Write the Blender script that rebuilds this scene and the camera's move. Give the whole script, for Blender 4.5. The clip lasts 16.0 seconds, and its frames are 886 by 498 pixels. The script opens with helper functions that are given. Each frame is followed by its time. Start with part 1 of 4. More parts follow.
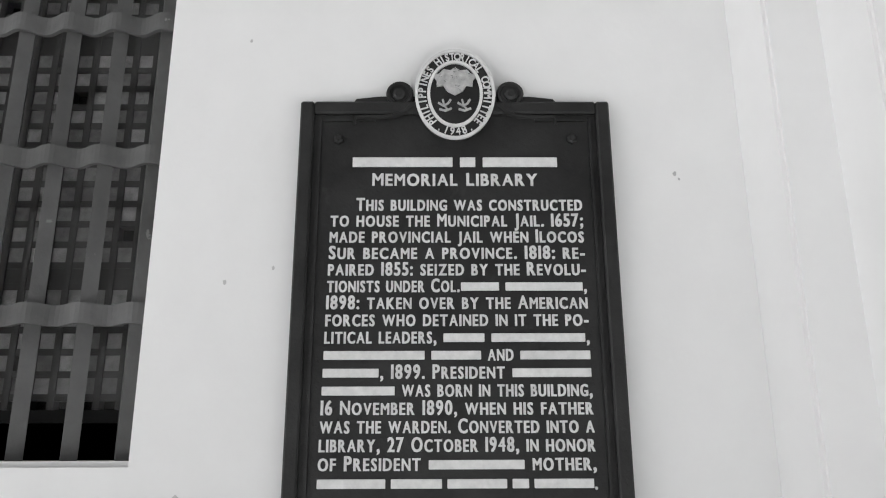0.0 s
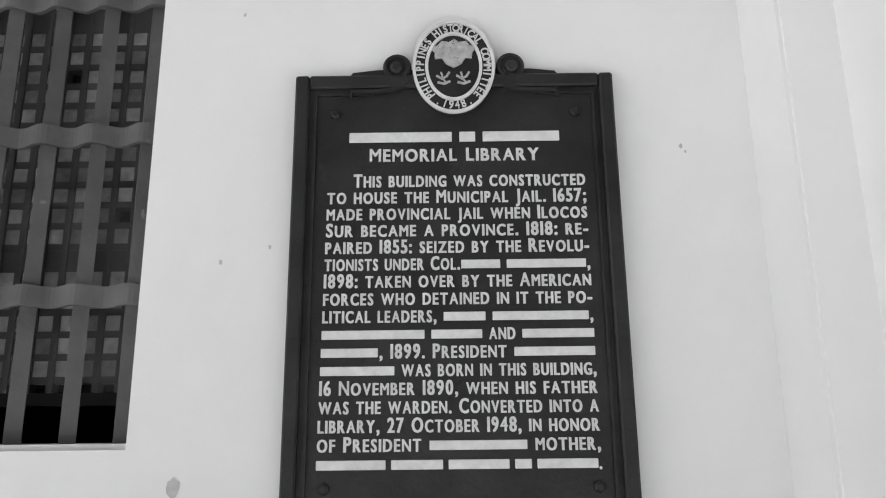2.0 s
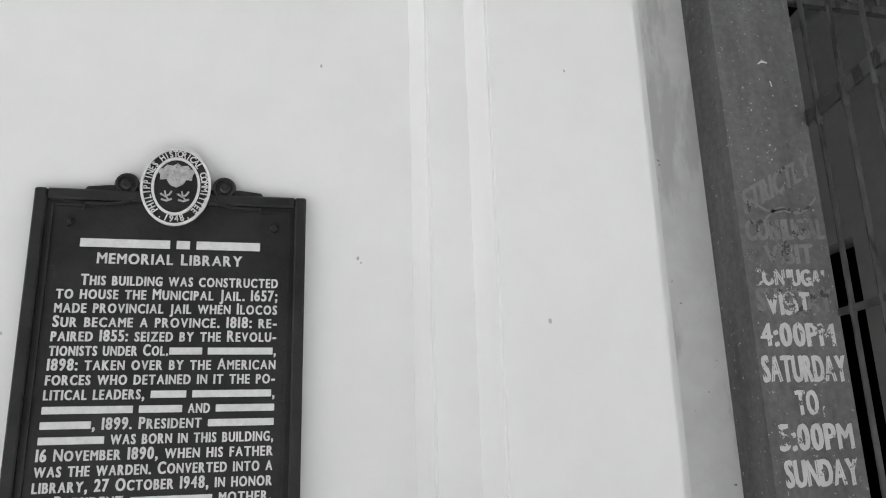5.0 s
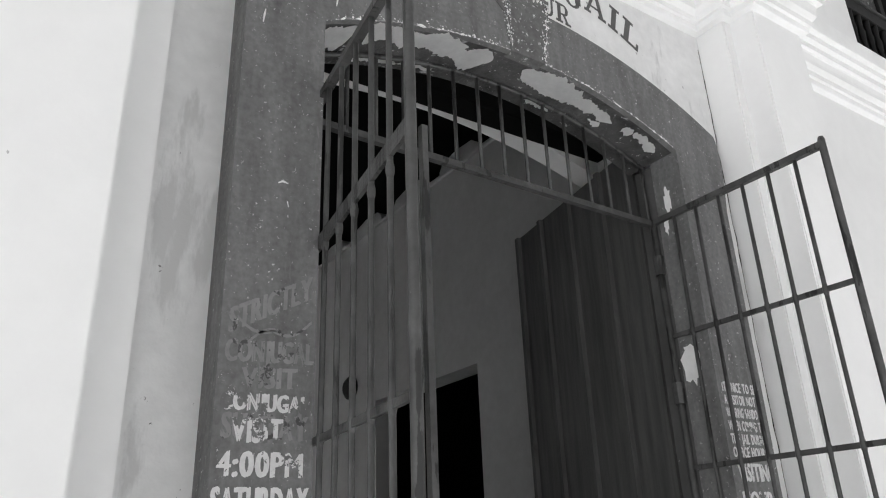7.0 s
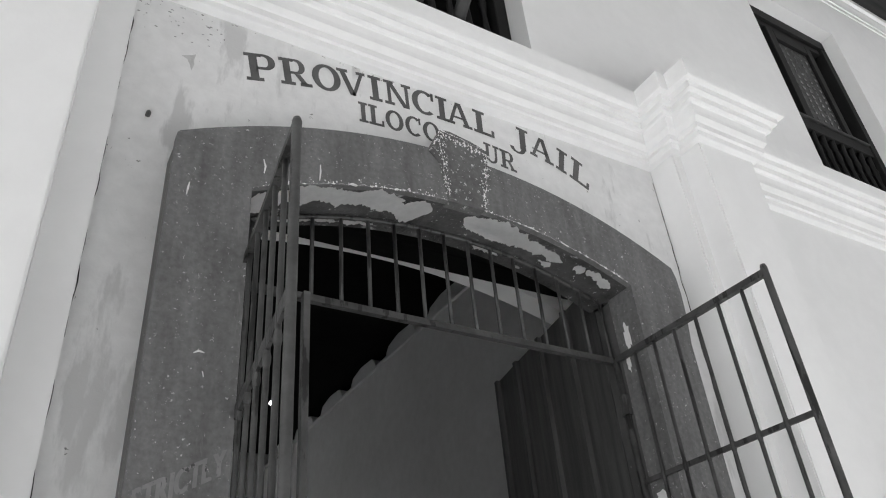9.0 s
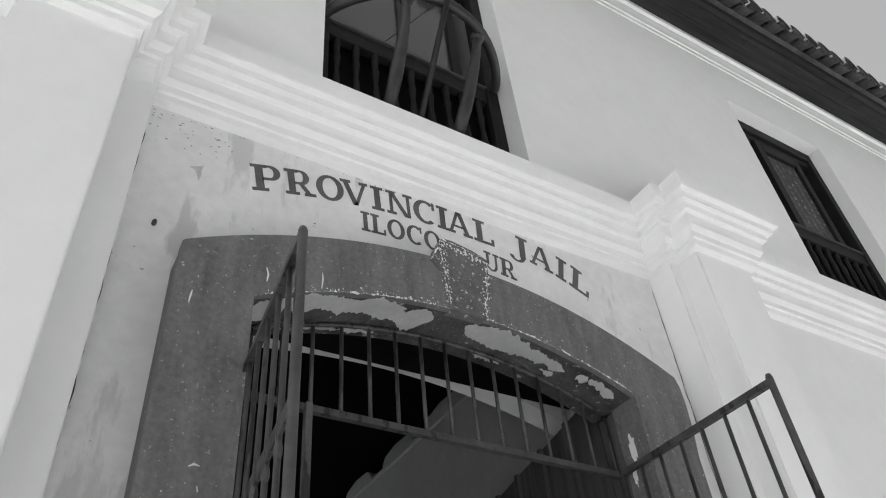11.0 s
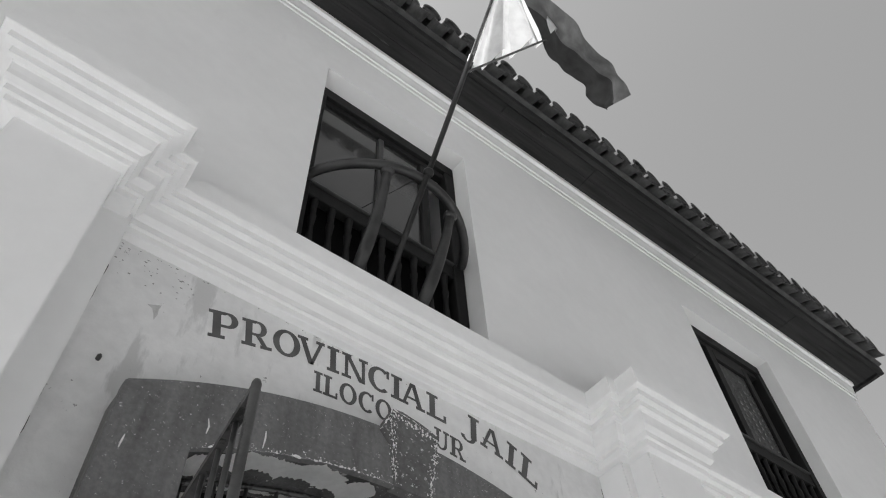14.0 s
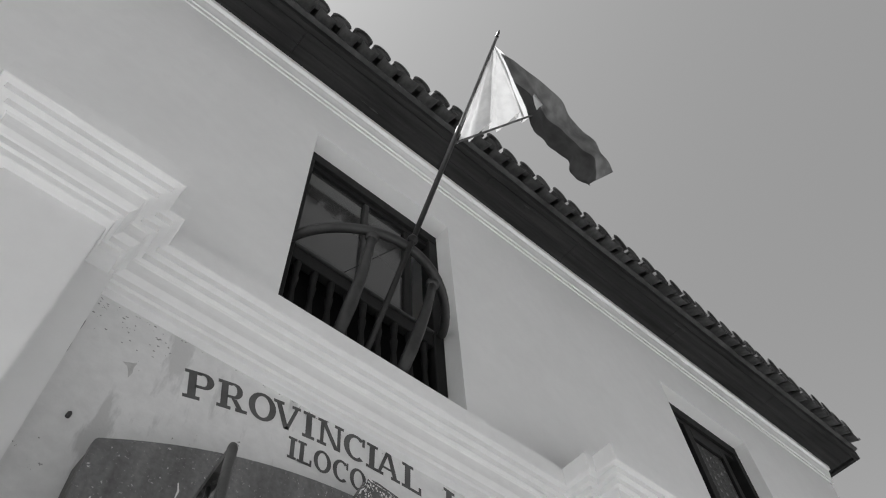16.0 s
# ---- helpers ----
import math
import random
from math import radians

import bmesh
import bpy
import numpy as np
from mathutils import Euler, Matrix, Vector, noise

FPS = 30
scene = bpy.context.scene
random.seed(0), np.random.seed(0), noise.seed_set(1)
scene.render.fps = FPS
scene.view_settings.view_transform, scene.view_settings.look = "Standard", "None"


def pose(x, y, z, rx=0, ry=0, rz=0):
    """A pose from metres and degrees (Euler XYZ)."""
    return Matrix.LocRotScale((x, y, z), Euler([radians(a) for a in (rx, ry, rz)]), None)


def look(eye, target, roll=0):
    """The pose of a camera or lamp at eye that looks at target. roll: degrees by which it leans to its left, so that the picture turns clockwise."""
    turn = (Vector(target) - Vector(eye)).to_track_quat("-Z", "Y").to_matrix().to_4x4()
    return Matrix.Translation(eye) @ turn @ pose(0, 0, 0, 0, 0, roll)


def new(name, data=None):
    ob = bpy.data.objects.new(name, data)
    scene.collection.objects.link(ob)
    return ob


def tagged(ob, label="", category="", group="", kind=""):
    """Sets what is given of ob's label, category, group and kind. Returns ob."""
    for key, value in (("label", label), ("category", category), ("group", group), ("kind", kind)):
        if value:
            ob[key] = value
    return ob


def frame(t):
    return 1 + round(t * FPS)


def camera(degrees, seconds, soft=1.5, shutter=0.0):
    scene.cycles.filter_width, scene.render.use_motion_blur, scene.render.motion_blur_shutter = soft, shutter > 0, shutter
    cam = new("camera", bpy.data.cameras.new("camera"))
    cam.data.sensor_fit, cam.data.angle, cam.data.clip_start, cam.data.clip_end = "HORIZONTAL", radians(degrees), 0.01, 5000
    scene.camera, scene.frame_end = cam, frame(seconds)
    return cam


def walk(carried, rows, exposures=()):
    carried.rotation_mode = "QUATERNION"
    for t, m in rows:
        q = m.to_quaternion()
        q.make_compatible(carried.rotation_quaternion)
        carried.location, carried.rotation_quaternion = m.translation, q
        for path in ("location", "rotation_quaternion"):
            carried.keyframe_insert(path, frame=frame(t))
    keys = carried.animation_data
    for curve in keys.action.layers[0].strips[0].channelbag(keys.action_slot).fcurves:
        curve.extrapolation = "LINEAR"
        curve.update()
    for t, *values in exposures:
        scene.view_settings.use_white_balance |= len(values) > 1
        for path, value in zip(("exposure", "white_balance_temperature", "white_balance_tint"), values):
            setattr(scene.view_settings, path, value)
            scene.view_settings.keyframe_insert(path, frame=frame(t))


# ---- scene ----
cam = camera(61.5, 16.0, soft=1.1)
PATH = [
    (0, (0.307, -1.557, 1.653), (0.325, 0.372, 2.183), -0.2),
    (0.5, (0.32, -1.546, 1.657), (0.315, 0.386, 2.175), -0.2),
    (1, (0.305, -1.536, 1.656), (0.315, 0.399, 2.162), -0.3),
    (1.5, (0.323, -1.524, 1.654), (0.328, 0.417, 2.139), -0.5),
    (2, (0.329, -1.519, 1.653), (0.32, 0.422, 2.135), -0.6),
    (2.5, (0.336, -1.524, 1.661), (0.33, 0.418, 2.137), -0.5),
    (3, (0.338, -1.531, 1.664), (0.363, 0.41, 2.145), -0.5),
    (5.3, (0.749, -2.073, 1.732), (1.285, -0.222, 2.267), 0.1),
    (5.4, (0.793, -2.086, 1.723), (1.367, -0.246, 2.258), 0.7),
    (5.5, (0.835, -2.128, 1.748), (1.44, -0.292, 2.26), 0.6),
    (6, (1.013, -2.207, 1.757), (1.744, -0.425, 2.295), 1.1),
    (6.5, (1.213, -2.202, 1.765), (2.129, -0.541, 2.4), 0.9),
    (7, (1.375, -2.209, 1.778), (2.415, -0.679, 2.537), -2.2),
    (7.5, (1.515, -2.255, 1.803), (2.531, -0.764, 2.665), -3.3),
    (8, (1.615, -2.33, 1.813), (2.568, -0.837, 2.742), -3.7),
    (8.5, (1.661, -2.393, 1.825), (2.576, -0.932, 2.84), -4.5),
    (9, (1.677, -2.387, 1.833), (2.595, -0.98, 2.919), -5.5),
    (9.2, (1.687, -2.388, 1.827), (2.602, -0.996, 2.934), -6.0),
    (11.5, (1.652, -2.37, 1.842), (2.498, -1.175, 3.205), -5.7),
    (12, (1.656, -2.36, 1.842), (2.5, -1.218, 3.251), -5.2),
    (12.5, (1.65, -2.364, 1.838), (2.482, -1.282, 3.3), -4.9),
    (13, (1.64, -2.36, 1.847), (2.45, -1.36, 3.378), -4.5),
    (13.5, (1.636, -2.358, 1.851), (2.426, -1.425, 3.434), -4.3),
    (14, (1.636, -2.344, 1.854), (2.418, -1.459, 3.468), -4.5),
    (14.5, (1.633, -2.352, 1.841), (2.402, -1.518, 3.488), -4.9),
    (15, (1.623, -2.35, 1.851), (2.367, -1.573, 3.537), -5.3),
    (15.5, (1.62, -2.332, 1.855), (2.353, -1.589, 3.561), -5.4),
    (16, (1.615, -2.334, 1.849), (2.348, -1.604, 3.56), -5.3),
]

# ---- world and light ----
EXPO = [(0.0, 1.15), (3.0, 1.11), (5.5, 1.12), (6.4, 1.25), (7.2, 1.43), (8.2, 1.28), (9.0, 1.18), (12.5, 0.97), (16.0, 0.58)]
walk(cam, [(t, look(e, g, r)) for t, e, g, r in PATH], EXPO)

world = bpy.data.worlds.new("sky")
scene.world = world
world.use_nodes = True
wn, wl = world.node_tree.nodes, world.node_tree.links
sky = wn.new("ShaderNodeTexSky")
sky.sky_type, sky.sun_disc = "NISHITA", False
sky.sun_elevation, sky.sun_rotation = radians(69), radians(-68)
sky.air_density, sky.dust_density = 1.0, 0.7
grey = wn.new("ShaderNodeRGBToBW")
wl.new(sky.outputs[0], grey.inputs[0])
wl.new(grey.outputs[0], wn["Background"].inputs["Color"])
wn["Background"].inputs["Strength"].default_value = 0.137
sun = new("sun", bpy.data.lights.new("sun", "SUN"))
sun.data.energy, sun.data.angle = 5.0, radians(0.5)
sun.matrix_world = look((-7.0, 2.8, 20.0), (0, 0, 0))


# ---- materials ----
def nodes_of(name):
    m = bpy.data.materials.new(name)
    m.use_nodes = True
    return m, m.node_tree.nodes, m.node_tree.links, m.node_tree.nodes["Principled BSDF"]


def noise_of(n, l, scale, detail=6, rough=0.55, stretch=None, offset=0.0):
    co = n.new("ShaderNodeTexCoord")
    out = co.outputs["Object"]
    if stretch or offset:
        mp = n.new("ShaderNodeMapping")
        mp.inputs["Scale"].default_value = stretch or (1, 1, 1)
        mp.inputs["Location"].default_value = (offset, offset * 0.7, offset * 1.3)
        l.new(out, mp.inputs[0])
        out = mp.outputs[0]
    t = n.new("ShaderNodeTexNoise")
    t.inputs["Scale"].default_value, t.inputs["Detail"].default_value, t.inputs["Roughness"].default_value = scale, detail, rough
    l.new(out, t.inputs["Vector"])
    return t.outputs["Fac"]


def ramp_of(n, l, fac, stops):
    r = n.new("ShaderNodeValToRGB")
    while len(r.color_ramp.elements) < len(stops):
        r.color_ramp.elements.new(0.5)
    for e, (p, v) in zip(r.color_ramp.elements, stops):
        e.position, e.color = p, (v, v, v, 1)
    l.new(fac, r.inputs[0])
    return r.outputs[0]


def mix_of(n, l, fac, a, b, mode="MIX"):
    x = n.new("ShaderNodeMix")
    x.data_type, x.blend_type = "RGBA", mode
    for sock, v in ((x.inputs[0], fac), (x.inputs[6], a), (x.inputs[7], b)):
        if isinstance(v, (int, float)):
            sock.default_value = v if sock == x.inputs[0] else (v, v, v, 1)
        else:
            l.new(v, sock)
    return x.outputs[2]


def surface(name, low, high, scale=3.0, grain=60.0, rough=0.7, metal=0.0, bump=0.2, spots=None, stretch=None, patches=None, spec=0.5, obvary=0.0, bumpdist=0.004, speck=0.9, soft=0.02):
    """Two-scale mottled surface. spots: (threshold, value, scale) small chips; patches: (threshold, value, scale, stretch) larger worn areas."""
    m, n, l, p = nodes_of(name)
    big = noise_of(n, l, scale, 5, 0.6, stretch)
    fine = noise_of(n, l, grain, 4, 0.6)
    col = ramp_of(n, l, big, [(0.3, low), (0.7, high)])
    shade = ramp_of(n, l, fine, [(0.3, speck), (0.7, 1.0)])
    col = mix_of(n, l, 1.0, col, shade, "MULTIPLY")
    if patches:
        th, v, sc, st = patches
        f = ramp_of(n, l, noise_of(n, l, sc, 7, 0.6, st, 3.7), [(th, 0), (th + soft, 1)])
        col = mix_of(n, l, f, col, v)
    if spots:
        th, v, sc = spots
        f = ramp_of(n, l, noise_of(n, l, sc, 5, 0.75, None, 9.1), [(th, 0), (th + 0.015, 1)])
        col = mix_of(n, l, f, col, v)
    if obvary:
        oi = n.new("ShaderNodeObjectInfo")
        col = mix_of(n, l, 1.0, col, ramp_of(n, l, oi.outputs["Random"], [(0, 1 - obvary), (1, 1)]), "MULTIPLY")
    l.new(col, p.inputs["Base Color"])
    p.inputs["Roughness"].default_value, p.inputs["Metallic"].default_value = rough, metal
    p.inputs["Specular IOR Level"].default_value = spec
    b = n.new("ShaderNodeBump")
    b.inputs["Strength"].default_value, b.inputs["Distance"].default_value = bump, bumpdist
    h = mix_of(n, l, 0.5, big, fine)
    l.new(h, b.inputs["Height"])
    l.new(b.outputs[0], p.inputs["Normal"])
    return m


WHITE = surface("white_plaster", 0.775, 0.82, 1.1, 9.0, 0.85, bump=0.14, spots=(0.755, 0.55, 11.0), patches=(0.68, 0.755, 2.4, (1.5, 1.5, 0.6)), spec=0.2, bumpdist=0.02, speck=0.97, soft=0.12)
TRIM = surface("white_moulding_plaster", 0.775, 0.84, 2.0, 14.0, 0.8, speck=0.96, bump=0.22, spots=(0.74, 0.4, 13.0), spec=0.2, bumpdist=0.012)
GREY = surface("weathered_lime_plaster", 0.70, 0.80, 1.8, 14.0, 0.9, bump=0.5, patches=(0.575, 0.56, 2.6, (2.2, 2.2, 0.55)), spots=(0.685, 0.2, 17.0), spec=0.15, bumpdist=0.012, soft=0.06)
BAND = surface("dark_grey_wall_paint", 0.115, 0.20, 5.5, 44.0, 0.65, bump=0.7, speck=0.7, spots=(0.642, 0.5, 58.0), patches=(0.66, 0.19, 9.0, (2.5, 2.5, 0.4)), stretch=(2.0, 2.0, 0.4), spec=0.35, bumpdist=0.01, soft=0.08)
KEY = surface("chipped_keystone_paint", 0.10, 0.17, 6.0, 40.0, 0.7, bump=0.8, speck=0.7, spots=(0.60, 0.5, 36.0), spec=0.3, bumpdist=0.012)
# PEEL and JAMB have a darker base than BAND on the same surround.
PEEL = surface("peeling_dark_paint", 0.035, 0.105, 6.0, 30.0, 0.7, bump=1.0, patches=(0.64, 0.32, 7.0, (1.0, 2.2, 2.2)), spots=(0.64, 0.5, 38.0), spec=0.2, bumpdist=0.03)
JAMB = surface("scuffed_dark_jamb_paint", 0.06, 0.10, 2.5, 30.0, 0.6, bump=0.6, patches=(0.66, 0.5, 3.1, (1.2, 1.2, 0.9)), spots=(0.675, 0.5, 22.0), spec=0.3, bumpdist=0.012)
BARE = surface("bare_pale_plaster", 0.70, 0.86, 4.0, 30.0, 0.9, bump=0.6, spots=(0.70, 0.12, 18.0), spec=0.15, bumpdist=0.01)
IRON = surface("painted_gate_iron", 0.04, 0.095, 9.0, 70.0, 0.55, 0.2, 0.7, spots=(0.72, 0.35, 50.0), patches=(0.57, 0.022, 7.0, (3, 3, 0.5)), spec=0.4, bumpdist=0.006)
BARS = surface("dull_window_iron", 0.075, 0.125, 5.0, 45.0, 0.6, 0.1, 0.7, spots=(0.74, 0.02, 50.0), patches=(0.68, 0.19, 16.0, (1, 1, 1)), bumpdist=0.005)
WOOD = surface("dark_weathered_wood", 0.06, 0.12, 3.0, 60.0, 0.65, 0, 0.6, stretch=(6, 6, 0.5), spec=0.3, spots=(0.74, 0.012, 12.0))
FRAMEWOOD = surface("black_stained_wood", 0.008, 0.015, 4.0, 60.0, 0.6, 0, 0.4, stretch=(3, 3, 1), spec=0.2)
BOWWOOD = surface("grey_bent_wood", 0.016, 0.045, 7.0, 50.0, 0.55, 0, 0.6, spots=(0.74, 0.4, 40.0))
SOFFIT = surface("dark_eave_boards", 0.014, 0.040, 2.4, 40.0, 0.8, 0, 0.5, stretch=(0.5, 7, 7), spec=0.15, patches=(0.66, 0.055, 2.0, (0.6, 5, 5)))
MORTAR = surface("grey_roof_mortar", 0.07, 0.13, 8.0, 40.0, 0.95, 0, 0.6, obvary=0.4, spec=0.1)
TILE = surface("weathered_clay_tile", 0.04, 0.10, 6.0, 50.0, 0.85, 0, 0.6, obvary=0.35)
CAST = surface("black_cast_iron", 0.013, 0.032, 7.0, 70.0, 0.5, 0.0, 0.9, spots=(0.74, 0.12, 34.0), patches=(0.66, 0.042, 12.0, (1, 1, 0.6)), bumpdist=0.005, spec=0.3, soft=0.1)
LETTER = surface("white_letter_paint", 0.62, 0.78, 30.0, 90.0, 0.6, 0, 0.3, spots=(0.72, 0.2, 60.0))
SILVER = surface("pale_seal_paint", 0.30, 0.55, 60.0, 140.0, 0.5, 0, 0.5, spots=(0.62, 0.1, 70.0))
WALLTEXT = surface("faded_black_letter_paint", 0.075, 0.125, 8.0, 50.0, 0.8, 0, 0.2, spots=(0.70, 0.4, 22.0))
SIGNWORN = surface("half_gone_sign_paint", 0.52, 0.66, 12.0, 60.0, 0.75, 0, 0.3, spots=(0.515, 0.12, 15.0))
SIGNTEXT = surface("brushed_white_sign_paint", 0.55, 0.68, 12.0, 60.0, 0.75, 0, 0.3, spots=(0.60, 0.12, 17.0))
GHOST = surface("faded_sign_paint", 0.17, 0.25, 12.0, 60.0, 0.8, 0, 0.2, spots=(0.57, 0.06, 20.0))
INNER = surface("grey_interior_plaster", 0.52, 0.60, 1.0, 12.0, 0.9, 0, 0.2)
# Near-black base stands in for missing light in the hall and rooms.
UNLIT = surface("dark_ceiling_wood", 0.003, 0.007, 3.0, 40.0, 0.9, 0, 0.3, spec=0.1)
PAVE = surface("pale_concrete_paving", 0.51, 0.61, 0.7, 25.0, 0.9, 0, 0.3, spots=(0.72, 0.25, 6.0))
SKYBLOCK = surface("dark_street_frontage", 0.06, 0.12, 0.5, 6.0, 0.9, 0, 0.3)
FLAKE = surface("flaked_plaster", 0.18, 0.36, 30.0, 80.0, 0.9)
SCUFF = surface("grey_scuff", 0.42, 0.58, 30.0, 80.0, 0.9)
POLE = surface("varnished_pole_metal", 0.012, 0.028, 6.0, 60.0, 0.4, 0.0, 0.1, spec=0.2)
SUNPOLE = surface("bright_pole_metal", 0.07, 0.14, 6.0, 60.0, 0.14, 0.85, 0.1)


def cloth(name, low, high, trans):
    m, n, l, p = nodes_of(name)
    col = ramp_of(n, l, noise_of(n, l, 7.0, 5), [(0.35, low), (0.65, high)])
    l.new(col, p.inputs["Base Color"])
    p.inputs["Roughness"].default_value = 0.85
    t = n.new("ShaderNodeBsdfTranslucent")
    l.new(col, t.inputs["Color"])
    mx = n.new("ShaderNodeMixShader")
    mx.inputs[0].default_value = trans
    l.new(p.outputs[0], mx.inputs[1])
    l.new(t.outputs[0], mx.inputs[2])
    l.new(mx.outputs[0], n["Material Output"].inputs[0])
    return m


FLAGWHITE = cloth("white_flag_cloth", 0.7, 0.85, 0.45)
FLAGDARK = cloth("dark_flag_cloth", 0.022, 0.04, 0.06)
FLAGMID = cloth("mid_flag_cloth", 0.08, 0.14, 0.2)


def glass(name, tint, rough):
    m, n, l, p = nodes_of(name)
    p.inputs["Base Color"].default_value = (tint, tint, tint, 1)
    p.inputs["Roughness"].default_value = rough
    p.inputs["Specular IOR Level"].default_value = 0.6
    b = n.new("ShaderNodeBump")
    b.inputs["Strength"].default_value, b.inputs["Distance"].default_value = 0.15, 0.002
    l.new(noise_of(n, l, 9.0, 3), b.inputs["Height"])
    l.new(b.outputs[0], p.inputs["Normal"])
    return m


PANE = glass("dusty_dark_pane", 0.05, 0.08)
CAPIZ = surface("clouded_shell_pane", 0.14, 0.26, 9.0, 60.0, 0.25, 0, 0.3, obvary=0.6)


def shell():
    m, n, l, p = nodes_of("clouded_lattice_pane")
    g = n.new("ShaderNodeNewGeometry")
    col = ramp_of(n, l, g.outputs["Random Per Island"], [(0.0, 0.17), (0.5, 0.27), (1.0, 0.40)])
    col = mix_of(n, l, 1.0, col, ramp_of(n, l, noise_of(n, l, 40.0, 5), [(0.3, 0.6), (0.7, 1.0)]), "MULTIPLY")
    l.new(col, p.inputs["Base Color"])
    p.inputs["Roughness"].default_value = 0.22
    return m


SHELL = shell()
LATTICE = surface("greyed_lattice_wood", 0.022, 0.04, 6.0, 60.0, 0.5, 0, 0.4, stretch=(3, 3, 1), spec=0.4)


def clear_glass(name):
    m, n, l, p = nodes_of(name)
    t = n.new("ShaderNodeBsdfTransparent")
    g = n.new("ShaderNodeBsdfGlossy")
    g.inputs["Roughness"].default_value = 0.02
    mx = n.new("ShaderNodeMixShader")
    mx.inputs[0].default_value = 0.05
    l.new(t.outputs[0], mx.inputs[1])
    l.new(g.outputs[0], mx.inputs[2])
    l.new(mx.outputs[0], n["Material Output"].inputs[0])
    return m


GLASS = clear_glass("old_window_glass")
LIT, _, _, lit_shader = nodes_of("lit_bulb_glass")
lit_shader.inputs["Emission Color"].default_value = (1, 1, 1, 1)
lit_shader.inputs["Emission Strength"].default_value = 3.0


# ---- mesh helpers ----
def mesh_of(name, bm, mat, smooth=False):
    bmesh.ops.recalc_face_normals(bm, faces=bm.faces)
    me = bpy.data.meshes.new(name)
    bm.to_mesh(me)
    bm.free()
    me.materials.append(mat)
    if smooth:
        me.polygons.foreach_set("use_smooth", [True] * len(me.polygons))
    return me


def part(name, bm, mat, parent=None, label="", smooth=False):
    ob = new(name, mesh_of(name, bm, mat, smooth))
    if parent:
        ob.parent = parent
    if label:
        ob["label"] = label
    return ob


def thing(name, label, category, group="", kind="", at=(0, 0, 0)):
    ob = new(name)
    ob.location = at
    return tagged(ob, label, category, group, kind)


def structure(name, bm, mat, label, category):
    return tagged(part(name, bm, mat), label, category, kind="structure")


def box(bm, a, b, bevel=0.0):
    vs = [bm.verts.new((x, y, z)) for x in (a[0], b[0]) for y in (a[1], b[1]) for z in (a[2], b[2])]
    fs = [bm.faces.new([vs[i] for i in q]) for q in ((0, 1, 3, 2), (4, 6, 7, 5), (0, 4, 5, 1), (2, 3, 7, 6), (0, 2, 6, 4), (1, 5, 7, 3))]
    if bevel:
        es = list({e for f in fs for e in f.edges})
        bmesh.ops.bevel(bm, geom=es, offset=bevel, segments=1, affect="EDGES")


def prism(bm, pts, axis, lo, hi):
    """A polygon in the plane across an axis, drawn out along it. pts: 2D in the order of the other two axes."""
    def place(p, v):
        return (p[0], v, p[1]) if axis == "y" else (v, p[0], p[1]) if axis == "x" else (p[0], p[1], v)
    a = [bm.verts.new(place(p, lo)) for p in pts]
    b = [bm.verts.new(place(p, hi)) for p in pts]
    bm.faces.new(a)
    bm.faces.new(b)
    for i in range(len(pts)):
        j = (i + 1) % len(pts)
        bm.faces.new((a[i], a[j], b[j], b[i]))


def tube(bm, pts, r, sides=8, cap=True):
    """A round bar along points; r may be a list."""
    pts = [Vector(p) for p in pts]
    rs = r if isinstance(r, (list, tuple)) else [r] * len(pts)
    rings, up = [], None
    for i, p in enumerate(pts):
        d = (pts[min(i + 1, len(pts) - 1)] - pts[max(i - 1, 0)]).normalized()
        if up is None:
            up = Vector((0, 0, 1)) if abs(d.z) < 0.9 else Vector((1, 0, 0))
        s = d.cross(up).normalized()
        up = s.cross(d).normalized()
        rings.append([bm.verts.new(p + rs[i] * (math.cos(a) * s + math.sin(a) * up)) for a in [2 * math.pi * (k + 0.5) / sides for k in range(sides)]])
    for u, v in zip(rings, rings[1:]):
        for k in range(sides):
            bm.faces.new((u[k], u[(k + 1) % sides], v[(k + 1) % sides], v[k]))
    if cap:
        bm.faces.new(rings[0])
        bm.faces.new(rings[-1])


def bar(bm, a, b, w, h, roll=0.0):
    """A square bar from a to b, w across and h the other way."""
    a, b = Vector(a), Vector(b)
    d = (b - a).normalized()
    ref = Vector((0, 0, 1)) if abs(d.z) < 0.9 else Vector((0, 1, 0))
    s = d.cross(ref).normalized()
    u = s.cross(d).normalized()
    q = Matrix.Rotation(roll, 3, d)
    s, u = q @ s, q @ u
    ring = [[bm.verts.new(p + s * i * w / 2 + u * j * h / 2) for i, j in ((-1, -1), (1, -1), (1, 1), (-1, 1))] for p in (a, b)]
    bm.faces.new(ring[0])
    bm.faces.new(ring[1])
    for k in range(4):
        bm.faces.new((ring[0][k], ring[0][(k + 1) % 4], ring[1][(k + 1) % 4], ring[1][k]))


